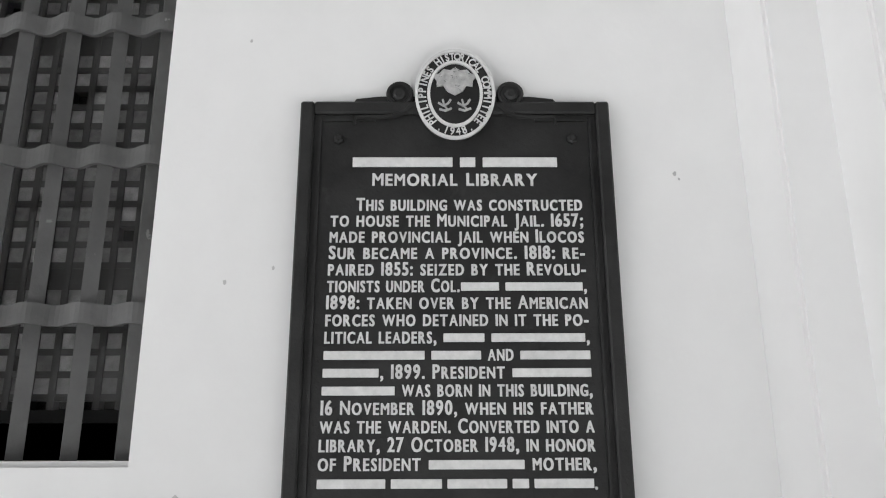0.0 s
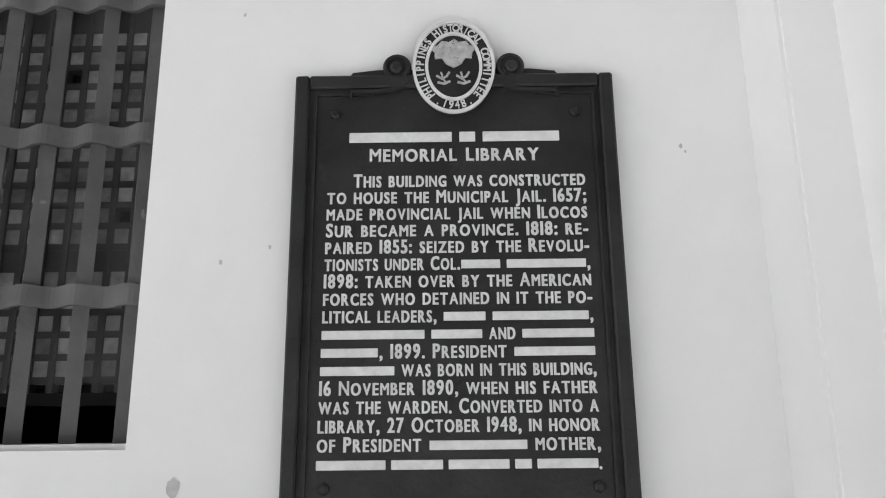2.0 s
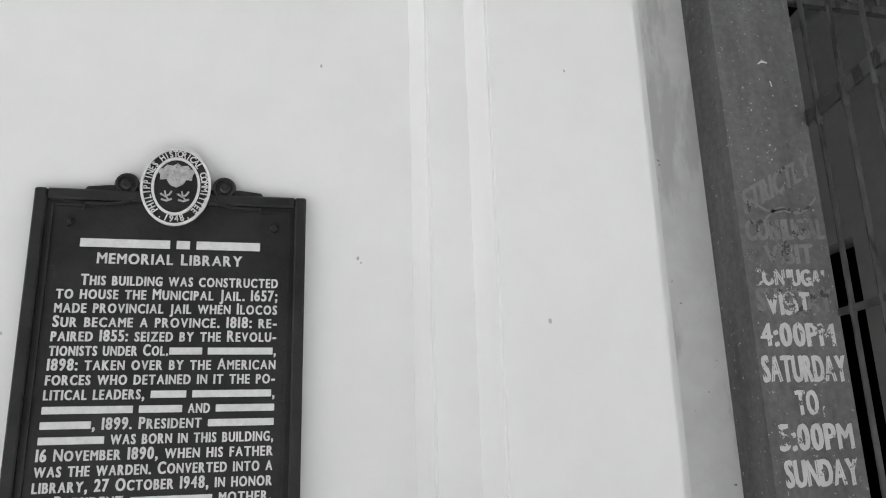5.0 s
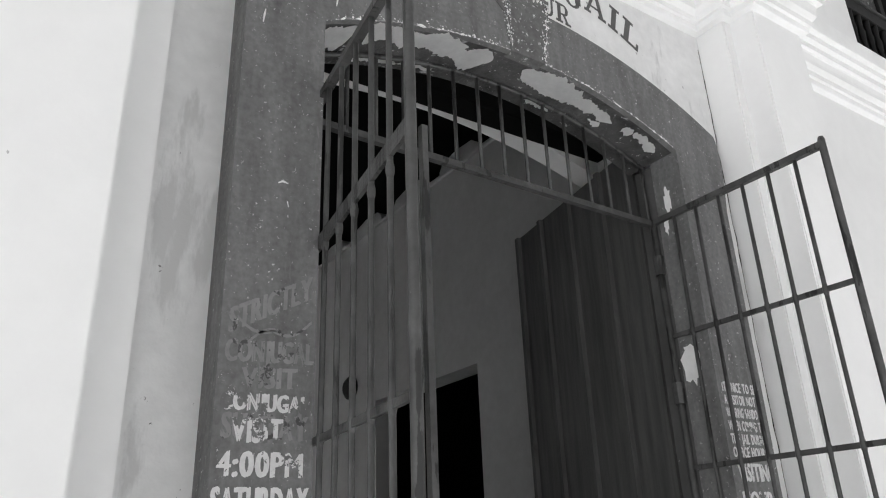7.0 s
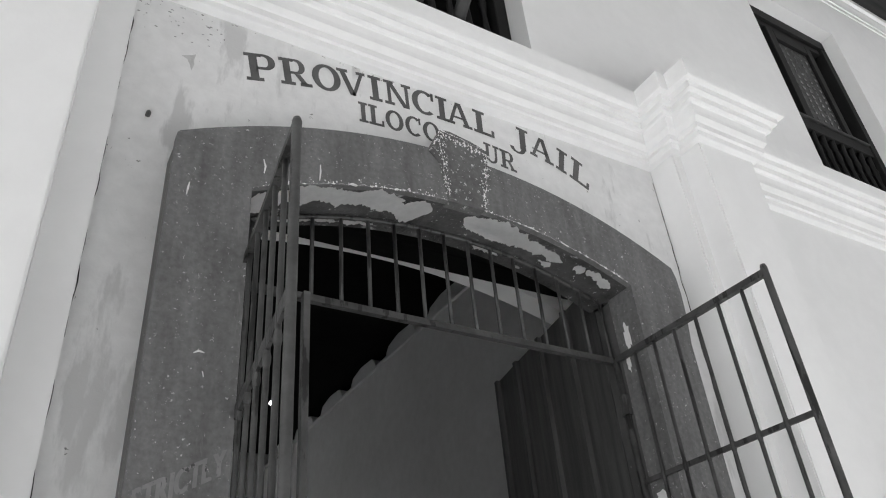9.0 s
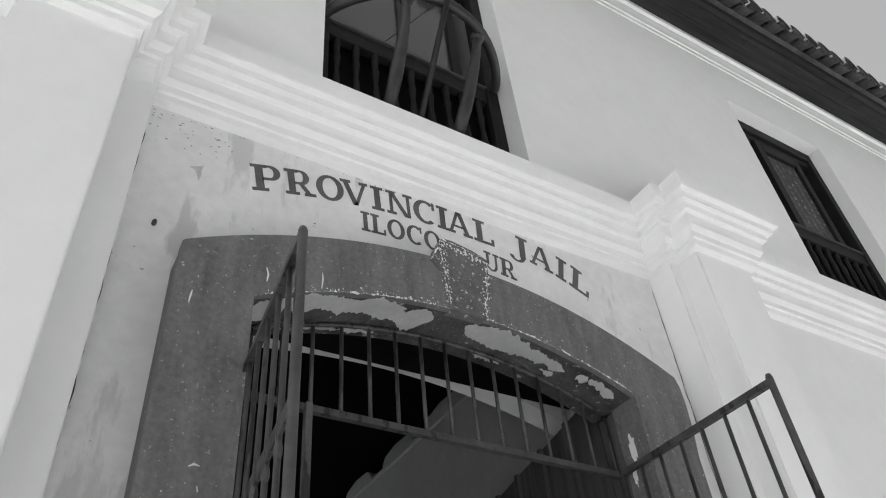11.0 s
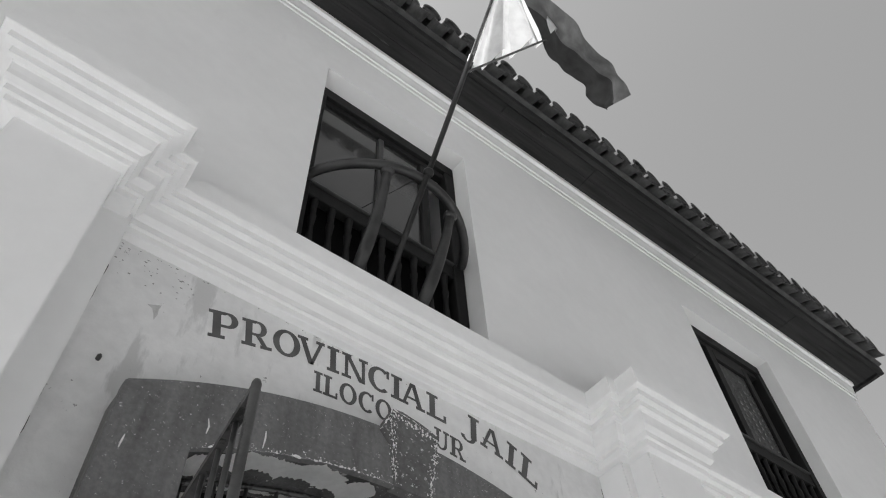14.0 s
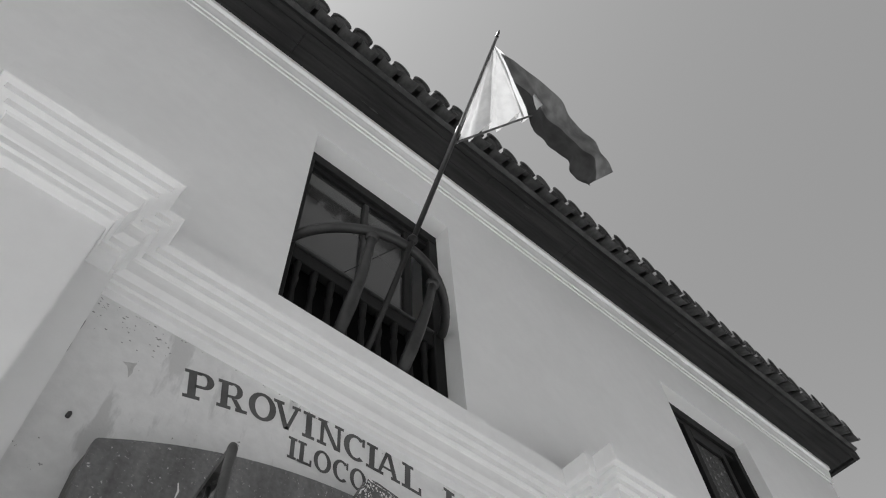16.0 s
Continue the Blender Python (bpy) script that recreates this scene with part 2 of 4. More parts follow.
def wall(bm, x0, x1, z0, z1, yf, yb, holes=()):
    """A wall along x with rectangular openings (x0, x1, z0, z1) right through it."""
    xs = sorted({x0, x1, *[v for h in holes for v in h[:2]]})
    zs = sorted({z0, z1, *[v for h in holes for v in h[2:]]})

    def solid(i, k):
        if not (0 <= i < len(xs) - 1 and 0 <= k < len(zs) - 1):
            return False
        cx, cz = (xs[i] + xs[i + 1]) / 2, (zs[k] + zs[k + 1]) / 2
        return not any(h[0] < cx < h[1] and h[2] < cz < h[3] for h in holes)

    def quad(*ps):
        bm.faces.new([bm.verts.new(p) for p in ps])
    for i in range(len(xs) - 1):
        for k in range(len(zs) - 1):
            if not solid(i, k):
                continue
            a, b, c, d = xs[i], xs[i + 1], zs[k], zs[k + 1]
            quad((a, yf, c), (b, yf, c), (b, yf, d), (a, yf, d))
            quad((a, yb, c), (a, yb, d), (b, yb, d), (b, yb, c))
            if not solid(i - 1, k):
                quad((a, yf, c), (a, yf, d), (a, yb, d), (a, yb, c))
            if not solid(i + 1, k):
                quad((b, yf, c), (b, yb, c), (b, yb, d), (b, yf, d))
            if not solid(i, k - 1):
                quad((a, yf, c), (a, yb, c), (b, yb, c), (b, yf, c))
            if not solid(i, k + 1):
                quad((a, yf, d), (b, yf, d), (b, yb, d), (a, yb, d))
    bmesh.ops.remove_doubles(bm, verts=bm.verts, dist=0.0005)


# ---- letters ----
GLYPHS = {}


def glyph(ch):
    """One letter of the built-in font as (verts, faces, width), flat, cap height 1."""
    if ch not in GLYPHS:
        cu = bpy.data.curves.new("g", "FONT")
        cu.body, cu.size, cu.offset, cu.resolution_u = ch, 1.0, 0.0 if ch in "MWNVA4" else 0.014, 3
        ob = bpy.data.objects.new("g", cu)
        scene.collection.objects.link(ob)
        me = bpy.data.meshes.new_from_object(ob.evaluated_get(bpy.context.evaluated_depsgraph_get()))
        co = [tuple(v.co) for v in me.vertices]
        fs = [tuple(p.vertices) for p in me.polygons]
        bpy.data.objects.remove(ob)
        bpy.data.curves.remove(cu)
        bpy.data.meshes.remove(me)
        lo = min((c[0] for c in co), default=0)
        wide = max((c[0] for c in co), default=0) - lo
        GLYPHS[ch] = ([((c[0] - lo) / 0.69, c[1] / 0.69) for c in co], fs, wide / 0.69)
    return GLYPHS[ch]


def put_glyph(bm, ch, put, sx, sz, depth):
    """put(u, v, w) gives the place of a point u to the right, v up and w outward."""
    vs, fs, w = glyph(ch)
    top = [bm.verts.new(put(u * sx, v * sz, depth)) for u, v in vs]
    edges = {}
    for f in fs:
        bm.faces.new([top[i] for i in f])
        for i, j in zip(f, f[1:] + f[:1]):
            edges[(i, j)] = edges.get((i, j), 0) + 1
    if depth > 0.001:
        low = [bm.verts.new(put(u * sx, v * sz, 0)) for u, v in vs]
        for i, j in list(edges):
            if (j, i) not in edges:
                bm.faces.new((top[i], top[j], low[j], low[i]))


def words(bm, text, x0, x1, z, y, cap, small=0.8, depth=0.003, gap=0.24, space=0.62, slope=0.0, each=None, bold=0.006):
    """A line of letters from x0 to x1 on a wall that faces -y. Lower case gives small capitals; [..] gives plain bars. each: takes every letter as a mesh of its own."""
    runs, u, inside = [], 0.0, False
    for ch in text:
        if ch in "[]":
            inside = ch == "["
            continue
        if ch == " ":
            u += space
            continue
        k = small if ch.islower() else 1.0
        w = glyph(ch.upper())[2] * k
        runs.append((ch.upper(), u, k, w, inside))
        u += w + gap
    total = max(u - gap, 0.01)
    sx = (x1 - x0) / total
    start = None
    for i, (ch, a, k, w, ins) in enumerate(runs):
        if ins:
            if start is None:
                start = a
            nxt = runs[i + 1] if i + 1 < len(runs) else None
            if not nxt or not nxt[4] or nxt[1] - (a + w) > gap + 0.1:
                box(bm, (x0 + start * sx, y - depth, z + cap * 0.08), (x0 + (a + w) * sx, y, z + cap * 0.72), 0.001)
                start = None
            continue
        own = bmesh.new() if each else bm
        for dx, dz, dy in ((0.0, 0.0, 0.0),) if not each else ((0.0, 0.0, 0.0), (bold, 0.002, 0.0005)):
            put_glyph(own, ch, lambda p, q, d, a=a: (x0 + a * sx + p + dx, y - d - dy, z + q + dz + slope * (a * sx + p)), sx * k, cap * k, depth)
        if each:
            each(own)


# slab-serif sign letters out of strokes: (points, closed) in a box 1 high
def sign_letter(bm, ch, put, h):
    t, s = 0.21, 0.12

    def poly(ps):
        bm.faces.new([bm.verts.new(put(p[0] * h, p[1] * h)) for p in ps])

    def rect(a, b, c, d):
        poly(((a, b), (c, b), (c, d), (a, d)))

    def stem(x, serif_top=True, serif_bot=True, w=t, wide=0.11):
        lo, hi = (s if serif_bot else 0), (1 - s if serif_top else 1)
        rect(x, lo, x + w, hi)
        if serif_top:
            rect(x - wide, 1 - s, x + w + wide, 1)
        if serif_bot:
            rect(x - wide, 0, x + w + wide, s)

    def arc(cx, cz, rx, rz, a0, a1, tx, tz, n=14):
        for i in range(n):
            q = [radians(a0 + (a1 - a0) * k / n) for k in (i, i + 1)]
            poly(((cx + rx * math.cos(q[0]), cz + rz * math.sin(q[0])), (cx + rx * math.cos(q[1]), cz + rz * math.sin(q[1])),
                  (cx + (rx - tx) * math.cos(q[1]), cz + (rz - tz) * math.sin(q[1])), (cx + (rx - tx) * math.cos(q[0]), cz + (rz - tz) * math.sin(q[0]))))

    def slant(x0, z0, x1, z1, w):
        poly(((x0, z0), (x0 + w, z0), (x1 + w, z1), (x1, z1)))
    if ch in "PR":
        stem(0.1)
        rect(0.38, 0.91, 0.5, 1.0)
        rect(0.27, 0.42, 0.5, 0.52)
        arc(0.5, 0.71, 0.26, 0.29, -90, 90, 0.18, 0.11)
        if ch == "R":
            slant(0.62, 0.09, 0.42, 0.42, 0.17)
            rect(0.56, 0, 0.92, s)
        return 0.95 if ch == "R" else 0.84
    if ch == "O":
        arc(0.45, 0.5, 0.45, 0.52, 0, 360, 0.21, 0.12, 22)
        return 0.98
    if ch == "C":
        arc(0.45, 0.5, 0.45, 0.52, 48, 312, 0.21, 0.12, 18)
        rect(0.70, 0.66, 0.80, 1.0)
        return 0.9
    if ch == "S":
        arc(0.35, 0.74, 0.3, 0.26, 30, 270, 0.15, 0.1)
        arc(0.35, 0.27, 0.33, 0.29, -150, 90, 0.15, 0.1)
        return 0.76
    if ch == "I":
        stem(0.1)
        return 0.47
    if ch == "L":
        stem(0.1)
        rect(0.38, 0, 0.72, s)
        rect(0.62, s, 0.72, 0.3)
        return 0.8
    if ch == "J":
        stem(0.36, True, False, wide=0.1)
        arc(0.26, 0.02, 0.27, 0.26, -175, 0, 0.14, 0.09, 10)
        return 0.68
    if ch == "V":
        slant(0.38, 0.0, 0.1, 1 - s, 0.18)
        slant(0.42, 0.0, 0.74, 1 - s, 0.12)
        rect(0.0, 1 - s, 0.36, 1)
        rect(0.64, 1 - s, 0.94, 1)
        return 0.98
    if ch == "A":
        slant(0.09, s, 0.38, 1, 0.12)
        slant(0.66, s, 0.4, 1, 0.18)
        rect(0.27, 0.3, 0.7, 0.39)
        rect(0.0, 0, 0.3, s)
        rect(0.6, 0, 0.96, s)
        return 1.0
    if ch == "N":
        stem(0.1, w=0.12)
        stem(0.72, True, False, w=0.12)
        slant(0.62, 0.0, 0.14, 1 - s, 0.18)
        return 1.0
    if ch == "U":
        rect(0.12, 0.3, 0.29, 1 - s)
        rect(0.62, 0.3, 0.75, 1 - s)
        arc(0.435, 0.3, 0.315, 0.32, 180, 360, 0.15, 0.1)
        rect(0.0, 1 - s, 0.41, 1)
        rect(0.52, 1 - s, 0.87, 1)
        return 0.92
    return 0.4


# ---- the large structure ----
WY = 0.03          # face of the main wall
GY = 0.078         # face of the recessed door bay
BY = -0.088        # face of the dark door surround
PL, PR = 1.0, 1.752
QL, QR = 4.935, 5.535

bm = bmesh.new()
box(bm, (-400, -400, -0.3), (400, 0.9, 0.0))
structure("ground", bm, PAVE, "pale sunlit concrete pavement in front of the jail", "ground")
# unseen wall added opposite to keep low sky light off the facade
bm = bmesh.new()
box(bm, (-8, -9.3, -0.1), (70, -9.0, 12.0))
structure("wall_across_street", bm, SKYBLOCK, "unseen dark screen added to cut low sky light", "wall")

W1 = (-1.62, -0.322, 1.628, 3.35)
bm = bmesh.new()
wall(bm, -7.0, PL + 0.02, 0.0, 5.02, WY, 1.0, [W1])
structure("wall_front_lower", bm, WHITE, "whitewashed plaster wall beside the marker", "wall")
bm = bmesh.new()
wall(bm, QR - 0.02, 10.9, 0.0, 5.02, WY, 1.0)
structure("wall_front_east", bm, WHITE, "whitewashed plaster wall beyond the doorway", "wall")
WIN = [(2.61, 4.072, 5.25, 7.88), (7.09, 8.585, 5.25, 7.88)]
bm = bmesh.new()
wall(bm, -7.0, 10.9, 5.02, 8.95, WY, 0.7, WIN)
structure("wall_upper", bm, WHITE, "whitewashed upper storey wall with deep window openings", "wall")
bm = bmesh.new()
box(bm, (10.7, 1.0, 0), (10.9, 9, 5.02))
box(bm, (10.7, 0.7, 5.02), (10.9, 9, 8.95))
structure("wall_side", bm, WHITE, "plain end wall of the building", "wall")


def arch(x0, x1, spring, rise, n=28):
    half, cx = (x1 - x0) / 2, (x0 + x1) / 2
    r = (half * half + rise * rise) / (2 * rise)
    a = math.asin(half / r)
    return [(cx + r * math.sin(-a + 2 * a * i / n), spring + rise - r + r * math.cos(-a + 2 * a * i / n)) for i in range(n + 1)]


INNER_ARC = arch(2.318, 4.302, 3.675, 0.215)
OUTER_ARC = arch(2.024, 4.65, 3.86, 0.33)


def arch_z(x):
    half, rise = (4.302 - 2.318) / 2, 0.215
    r = (half * half + rise * rise) / (2 * rise)
    return 3.675 + rise - r + math.sqrt(max(r * r - (x - 3.31) ** 2, 0.0))


bm = bmesh.new()
hole = arch(2.2, 4.42, 3.75, 0.3)
prism(bm, [(PR - 0.02, 0), (hole[0][0], 0)] + hole + [(hole[-1][0], 0), (QL + 0.02, 0), (QL + 0.02, 5.02), (PR - 0.02, 5.02)], "y", GY, 0.30)
structure("wall_door_bay", bm, GREY, "weathered grey plaster wall around the arched doorway", "wall")
bm = bmesh.new()
wall(bm, PR - 0.02, QL + 0.02, 0.0, 5.02, 0.305, 0.84, [(2.05, 4.72, 0.0, 4.235)])
rear = arch(2.0, 4.72, 4.04, 0.215)
prism(bm, [(PR - 0.02, 0), (rear[0][0], 0)] + rear + [(rear[-1][0], 0), (QL + 0.02, 0), (QL + 0.02, 5.02), (PR - 0.02, 5.02)], "y", 0.841, 1.0)
structure("wall_door_inner", bm, WHITE, "thick white plaster lintel and reveals behind the arch", "wall")

# lintel underside, its deep shade put into the near-black colour
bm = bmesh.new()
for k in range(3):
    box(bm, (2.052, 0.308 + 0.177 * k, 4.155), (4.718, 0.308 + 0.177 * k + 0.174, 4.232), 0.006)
structure("timber_lintel", bm, UNLIT, "timber lintel behind the arch, near-black for the shade there", "lintel")
surround = thing("door_surround", "dark painted arched door surround with peeling paint", "door frame", kind="structure")
edge = [(2.012, 0.0), (2.012, 3.82), (2.015, 3.848)] + OUTER_ARC + [(4.668, 3.80), (4.672, 3.70), (4.664, 3.56), (4.64, 3.4), (4.62, 0.0)]
bm = bmesh.new()
prism(bm, edge + [(4.302, 0.0)] + INNER_ARC[::-1] + [(2.318, 0.0)], "y", BY, BY + 0.03)
part("arch_face", bm, BAND, surround)
bm = bmesh.new()
k = [(2.018, 0.0), (2.018, 3.82)] + [(x, z - 0.002) for x, z in OUTER_ARC] + [(4.66, 3.6), (4.619, 3.4), (4.619, 0.0), (4.3025, 0.0)]
prism(bm, k + [(x, z + 0.128) for x, z in INNER_ARC[::-1]] + [(2.3175, 0.0)], "y", BY + 0.031, 0.09)
part("jamb_core", bm, BAND, surround)
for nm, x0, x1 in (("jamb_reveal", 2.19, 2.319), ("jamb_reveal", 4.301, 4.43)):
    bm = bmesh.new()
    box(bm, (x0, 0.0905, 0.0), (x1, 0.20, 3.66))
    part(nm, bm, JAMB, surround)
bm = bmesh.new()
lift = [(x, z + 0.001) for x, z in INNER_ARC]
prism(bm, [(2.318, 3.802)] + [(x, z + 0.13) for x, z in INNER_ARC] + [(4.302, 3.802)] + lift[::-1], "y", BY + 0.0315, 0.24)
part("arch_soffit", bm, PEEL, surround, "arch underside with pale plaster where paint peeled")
bm = bmesh.new()
prism(bm, [(3.15, 4.16), (3.205, 4.10), (3.232, 3.886), (3.43, 3.886), (3.478, 4.14), (3.497, 4.275), (3.40, 4.305), (3.28, 4.327), (3.225, 4.322), (3.20, 4.27)], "y", BY - 0.006, BY + 0.05)
part("keystone", bm, KEY, surround, "chipped raised keystone")
for p, q, seed in (((3.212, 4.28), (3.236, 3.91), 1.5), ((3.486, 4.25), (3.432, 3.90), 4.5), ((3.22, 4.318), (3.485, 4.272), 8.5), ((3.15, 4.16), (3.225, 4.315), 2.5)):
    bm = bmesh.new()
    tube(bm, [(p[0] + (q[0] - p[0]) * f + 0.012 * noise.noise((f * 9, seed, 0)), BY - 0.008, p[1] + (q[1] - p[1]) * f + 0.008 * noise.noise((f * 7, seed, 3))) for f in [k / 30 for k in range(31)]],
         [0.0004 + 0.009 * max(0, noise.noise((k * 0.75, seed, 6)) - 0.1) for k in range(31)], 5)
    part("chipped_edge", bm, BARE, surround, "ragged pale edge where paint has chipped")
for x0, x1, seed in ((2.36, 2.98, 11.5), (2.90, 3.24, 13.5), (3.43, 3.70, 15.5), (3.62, 4.28, 17.5)):
    # the worn front edge of the arch
    bm = bmesh.new()
    tube(bm, [(x0 + (x1 - x0) * k / 90, BY - 0.001, arch_z(x0 + (x1 - x0) * k / 90) + 0.004 + 0.006 * noise.noise((k * 0.3, seed, 1))) for k in range(91)],
         [0.0003 + 0.010 * max(0, noise.noise((k * 0.37, seed, 6)) - 0.12) for k in range(91)], 5)
    part("chipped_edge", bm, BARE, surround, "ragged pale edge where paint has chipped")


for x0, x1, y0, deep, seed in ((2.42, 3.04, -0.080, 0.135, 1.0), (2.78, 3.20, -0.05, 0.15, 5.6), (2.325, 2.48, -0.065, 0.19, 2.3), (2.50, 2.78, 0.165, 0.035, 4.2), (2.66, 2.98, 0.175, 0.03, 8.2), (3.37, 3.70, -0.065, 0.11, 7.7),
                               (3.46, 3.78, 0.02, 0.075, 12.1), (3.58, 3.97, -0.045, 0.10, 6.4), (4.03, 4.09, -0.02, 0.06, 3.1), (4.09, 4.25, -0.045, 0.085, 9.3), (3.52, 3.68, 0.165, 0.025, 5.1), (3.86, 3.94, 0.06, 0.04, 6.6)):
    # ragged patches where the paint has fallen from the underside
    bm = bmesh.new()
    low, high = [], []
    for k in range(181):
        f = k / 180
        x = x0 + (x1 - x0) * f
        taper = min(1, (7 * f) ** 0.6, (5 * (1 - f)) ** 0.6)
        rag = 0.018 * noise.noise((x * 22, seed, 9)) + 0.013 * noise.noise((x * 60, seed, 4)) + 0.007 * noise.noise((x * 150, seed, 7))
        rug = 0.022 * noise.noise((x * 17, seed, 3)) + 0.015 * noise.noise((x * 52, seed, 6)) + 0.008 * noise.noise((x * 140, seed, 8))
        mid = y0 + deep * (0.5 + 0.35 * noise.noise((x * 6, seed, 2)))
        w = deep * taper * (0.85 + 0.5 * noise.noise((x * 8, seed, 0)))
        low.append(bm.verts.new((x, mid - w / 2 + rag * taper, arch_z(x) - 0.0035)))
        high.append(bm.verts.new((x, max(mid + w / 2 + rug * taper, mid - w / 2 + rag * taper + 0.002), arch_z(x) - 0.0035)))
    for k in range(180):
        bm.faces.new((low[k], low[k + 1], high[k + 1], high[k]))
    bmesh.ops.solidify(bm, geom=bm.faces[:], thickness=0.002)
    part("bare_patch", bm, BARE, surround, "pale bare plaster patch")
bm = bmesh.new()
rnd = random.Random(21)
for k in range(330):
    # small chips gathered along the keystone's edges and the arch's worn rim
    if k < 80:
        f = rnd.random()
        x, z = 3.214 + 0.022 * f + rnd.gauss(0, 0.012), 4.28 - 0.37 * f
    elif k < 170:
        f = rnd.random() ** 1.6
        x, z = 3.486 - 0.054 * f + rnd.gauss(0, 0.013), 4.25 - 0.35 * f
    elif k < 240:
        f = rnd.random()
        x, z = 3.22 + 0.265 * f, 4.306 - 0.046 * f - abs(rnd.gauss(0, 0.022))
    else:
        x = rnd.uniform(2.36, 4.27)
        z = arch_z(x) + 0.006 + abs(rnd.gauss(0, 0.016))
    r = rnd.uniform(0.0012, 0.0045) * (1.5 if 170 <= k < 240 else 1.0)
    y = BY - (0.0068 if k < 240 else 0.0008)
    bm.faces.new([bm.verts.new((x + r * rnd.uniform(0.5, 1.4) * math.cos(a * math.pi / 3), y, z + 1.3 * r * rnd.uniform(0.5, 1.4) * math.sin(a * math.pi / 3))) for a in range(6)])
tagged(part("paint_chips", bm, BARE, surround), kind="stuff")
for pts in (((2.357, 3.83), (2.366, 3.795), (2.362, 3.76)), ((2.60, 3.885), (2.602, 3.85), (2.598, 3.80)), ((2.083, 3.625), (2.08, 3.60), (2.077, 3.565)), ((2.165, 2.94), (2.18, 2.95), (2.20, 2.946)), ((2.20, 2.88), (2.205, 2.86))):
    bm = bmesh.new()
    tube(bm, [(x, BY - 0.0005, z) for x, z in pts], [0.002] + [0.0045] * (len(pts) - 2) + [0.002], 5)
    part("paint_chip", bm, LETTER, surround)


def pilaster(name, back, front):
    """back and front: the two layers' plans as (x, y) corners from west to east."""
    p = thing(name, "white plaster pilaster stepped in two layers beside the doorway", "pilaster", "pilasters of the doorway", "structure")
    for nm, plan, top, deep in (("back_layer", back, 4.98, 0.5), ("front_layer", front, 4.97, 0.0)):
        bm = bmesh.new()
        prism(bm, [(plan[0][0], deep)] + plan + [(plan[-1][0], deep)], "z", 0.0, top)
        edges = [e for e in bm.edges if abs(e.verts[0].co.z - e.verts[1].co.z) > 1 and e.verts[0].co.y < deep - 0.01]
        bmesh.ops.bevel(bm, geom=edges, offset=0.007, segments=2, affect="EDGES")
        part(nm, bm, WHITE, p)


pilaster("pilaster_west", [(1.008, WY), (1.034, -0.108), (1.40, -0.108), (1.42, -0.04), (1.782, -0.04)], [(1.153, -0.10), (1.179, -0.25), (1.645, -0.25)])
pilaster("pilaster_east", [(QL, -0.12), (QR, -0.12)], [(QL + 0.07, -0.28), (QR - 0.04, -0.28)])

# string course: one profile carried along the stepped plan
PROFILE = [(-0.1, 4.75), (0.0, 4.752), (0.044, 4.755), (0.048, 4.760), (0.050, 4.797), (0.070, 4.799), (0.072, 4.838), (0.080, 4.845), (0.098, 4.872), (0.100, 4.905), (0.106, 4.945), (0.114, 4.956),
           (0.138, 4.958), (0.140, 5.002), (0.176, 5.004), (0.178, 5.048), (0.212, 5.050), (0.217, 5.056), (0.217, 5.185), (0.208, 5.196), (0.02, 5.25), (-0.2, 5.26)]


def course(bm, plan):
    """plan: corners (x, y) from west to east, facing -y; the profile mitres round them."""
    offs = []
    for i, p in enumerate(plan):
        ns = []
        for a, b in ((i - 1, i), (i, i + 1)):
            if 0 <= a and b < len(plan):
                d = Vector((plan[b][0] - plan[a][0], plan[b][1] - plan[a][1])).normalized()
                ns.append(Vector((d.y, -d.x)))
        v = ns[0] if len(ns) == 1 else (ns[0] + ns[1]) / (1 + ns[0].dot(ns[1]))
        offs.append(v)
    rows = [[bm.verts.new((p[0] + o.x * out, p[1] + o.y * out, z)) for out, z in PROFILE] for p, o in zip(plan, offs)]
    for u, v in zip(rows, rows[1:]):
        for k in range(len(PROFILE) - 1):
            bm.faces.new((u[k], v[k], v[k + 1], u[k + 1]))


def moulding(name, plan):
    bm = bmesh.new()
    course(bm, plan)
    bmesh.ops.subdivide_edges(bm, edges=[e for e in bm.edges if abs((e.verts[0].co - e.verts[1].co).x) > 2], cuts=24)
    structure(name, bm, TRIM, "white stepped plaster string course over the doorway", "moulding")


moulding("string_course_bay", [(PR - 0.1, GY), (QL + 0.1, GY)])
moulding("string_course_west", [(-7, WY), (PL + 0.1, WY)])
moulding("string_course_east", [(QR - 0.1, WY), (10.92, WY)])
moulding("capital_back_west", [(PL, 0.2), (PL, -0.108), (1.71, -0.095), (1.73, 0.2)])
moulding("capital_front_west", [(1.16, 0.0), (1.16, -0.25), (1.61, -0.25), (1.61, 0.0)])
moulding("capital_back_east", [(QL, 0.2), (QL, -0.12), (QR - 0.05, -0.12), (QR - 0.05, 0.2)])
moulding("capital_front_east", [(QL + 0.07, 0.0), (QL + 0.07, -0.28), (QR - 0.055, -0.28), (QR - 0.055, 0.0)])

# cornice under the eave
bm = bmesh.new()
prof = [(0.0, 8.545), (0.014, 8.547), (0.016, 8.598), (0.030, 8.60), (0.032, 8.635), (0.036, 8.66), (0.045, 8.70), (0.048, 8.742), (0.082, 8.745), (0.085, 8.80), (-0.1, 8.80)]
rows = [[bm.verts.new((x, WY - o, z)) for o, z in prof] for x in (-7.0, 10.98)]
for k in range(len(prof) - 1):
    bm.faces.new((rows[0][k], rows[1][k], rows[1][k + 1], rows[0][k + 1]))
for r in rows:
    bm.faces.new(r)
structure("cornice", bm, TRIM, "thin white stepped cornice under the eave", "moulding")

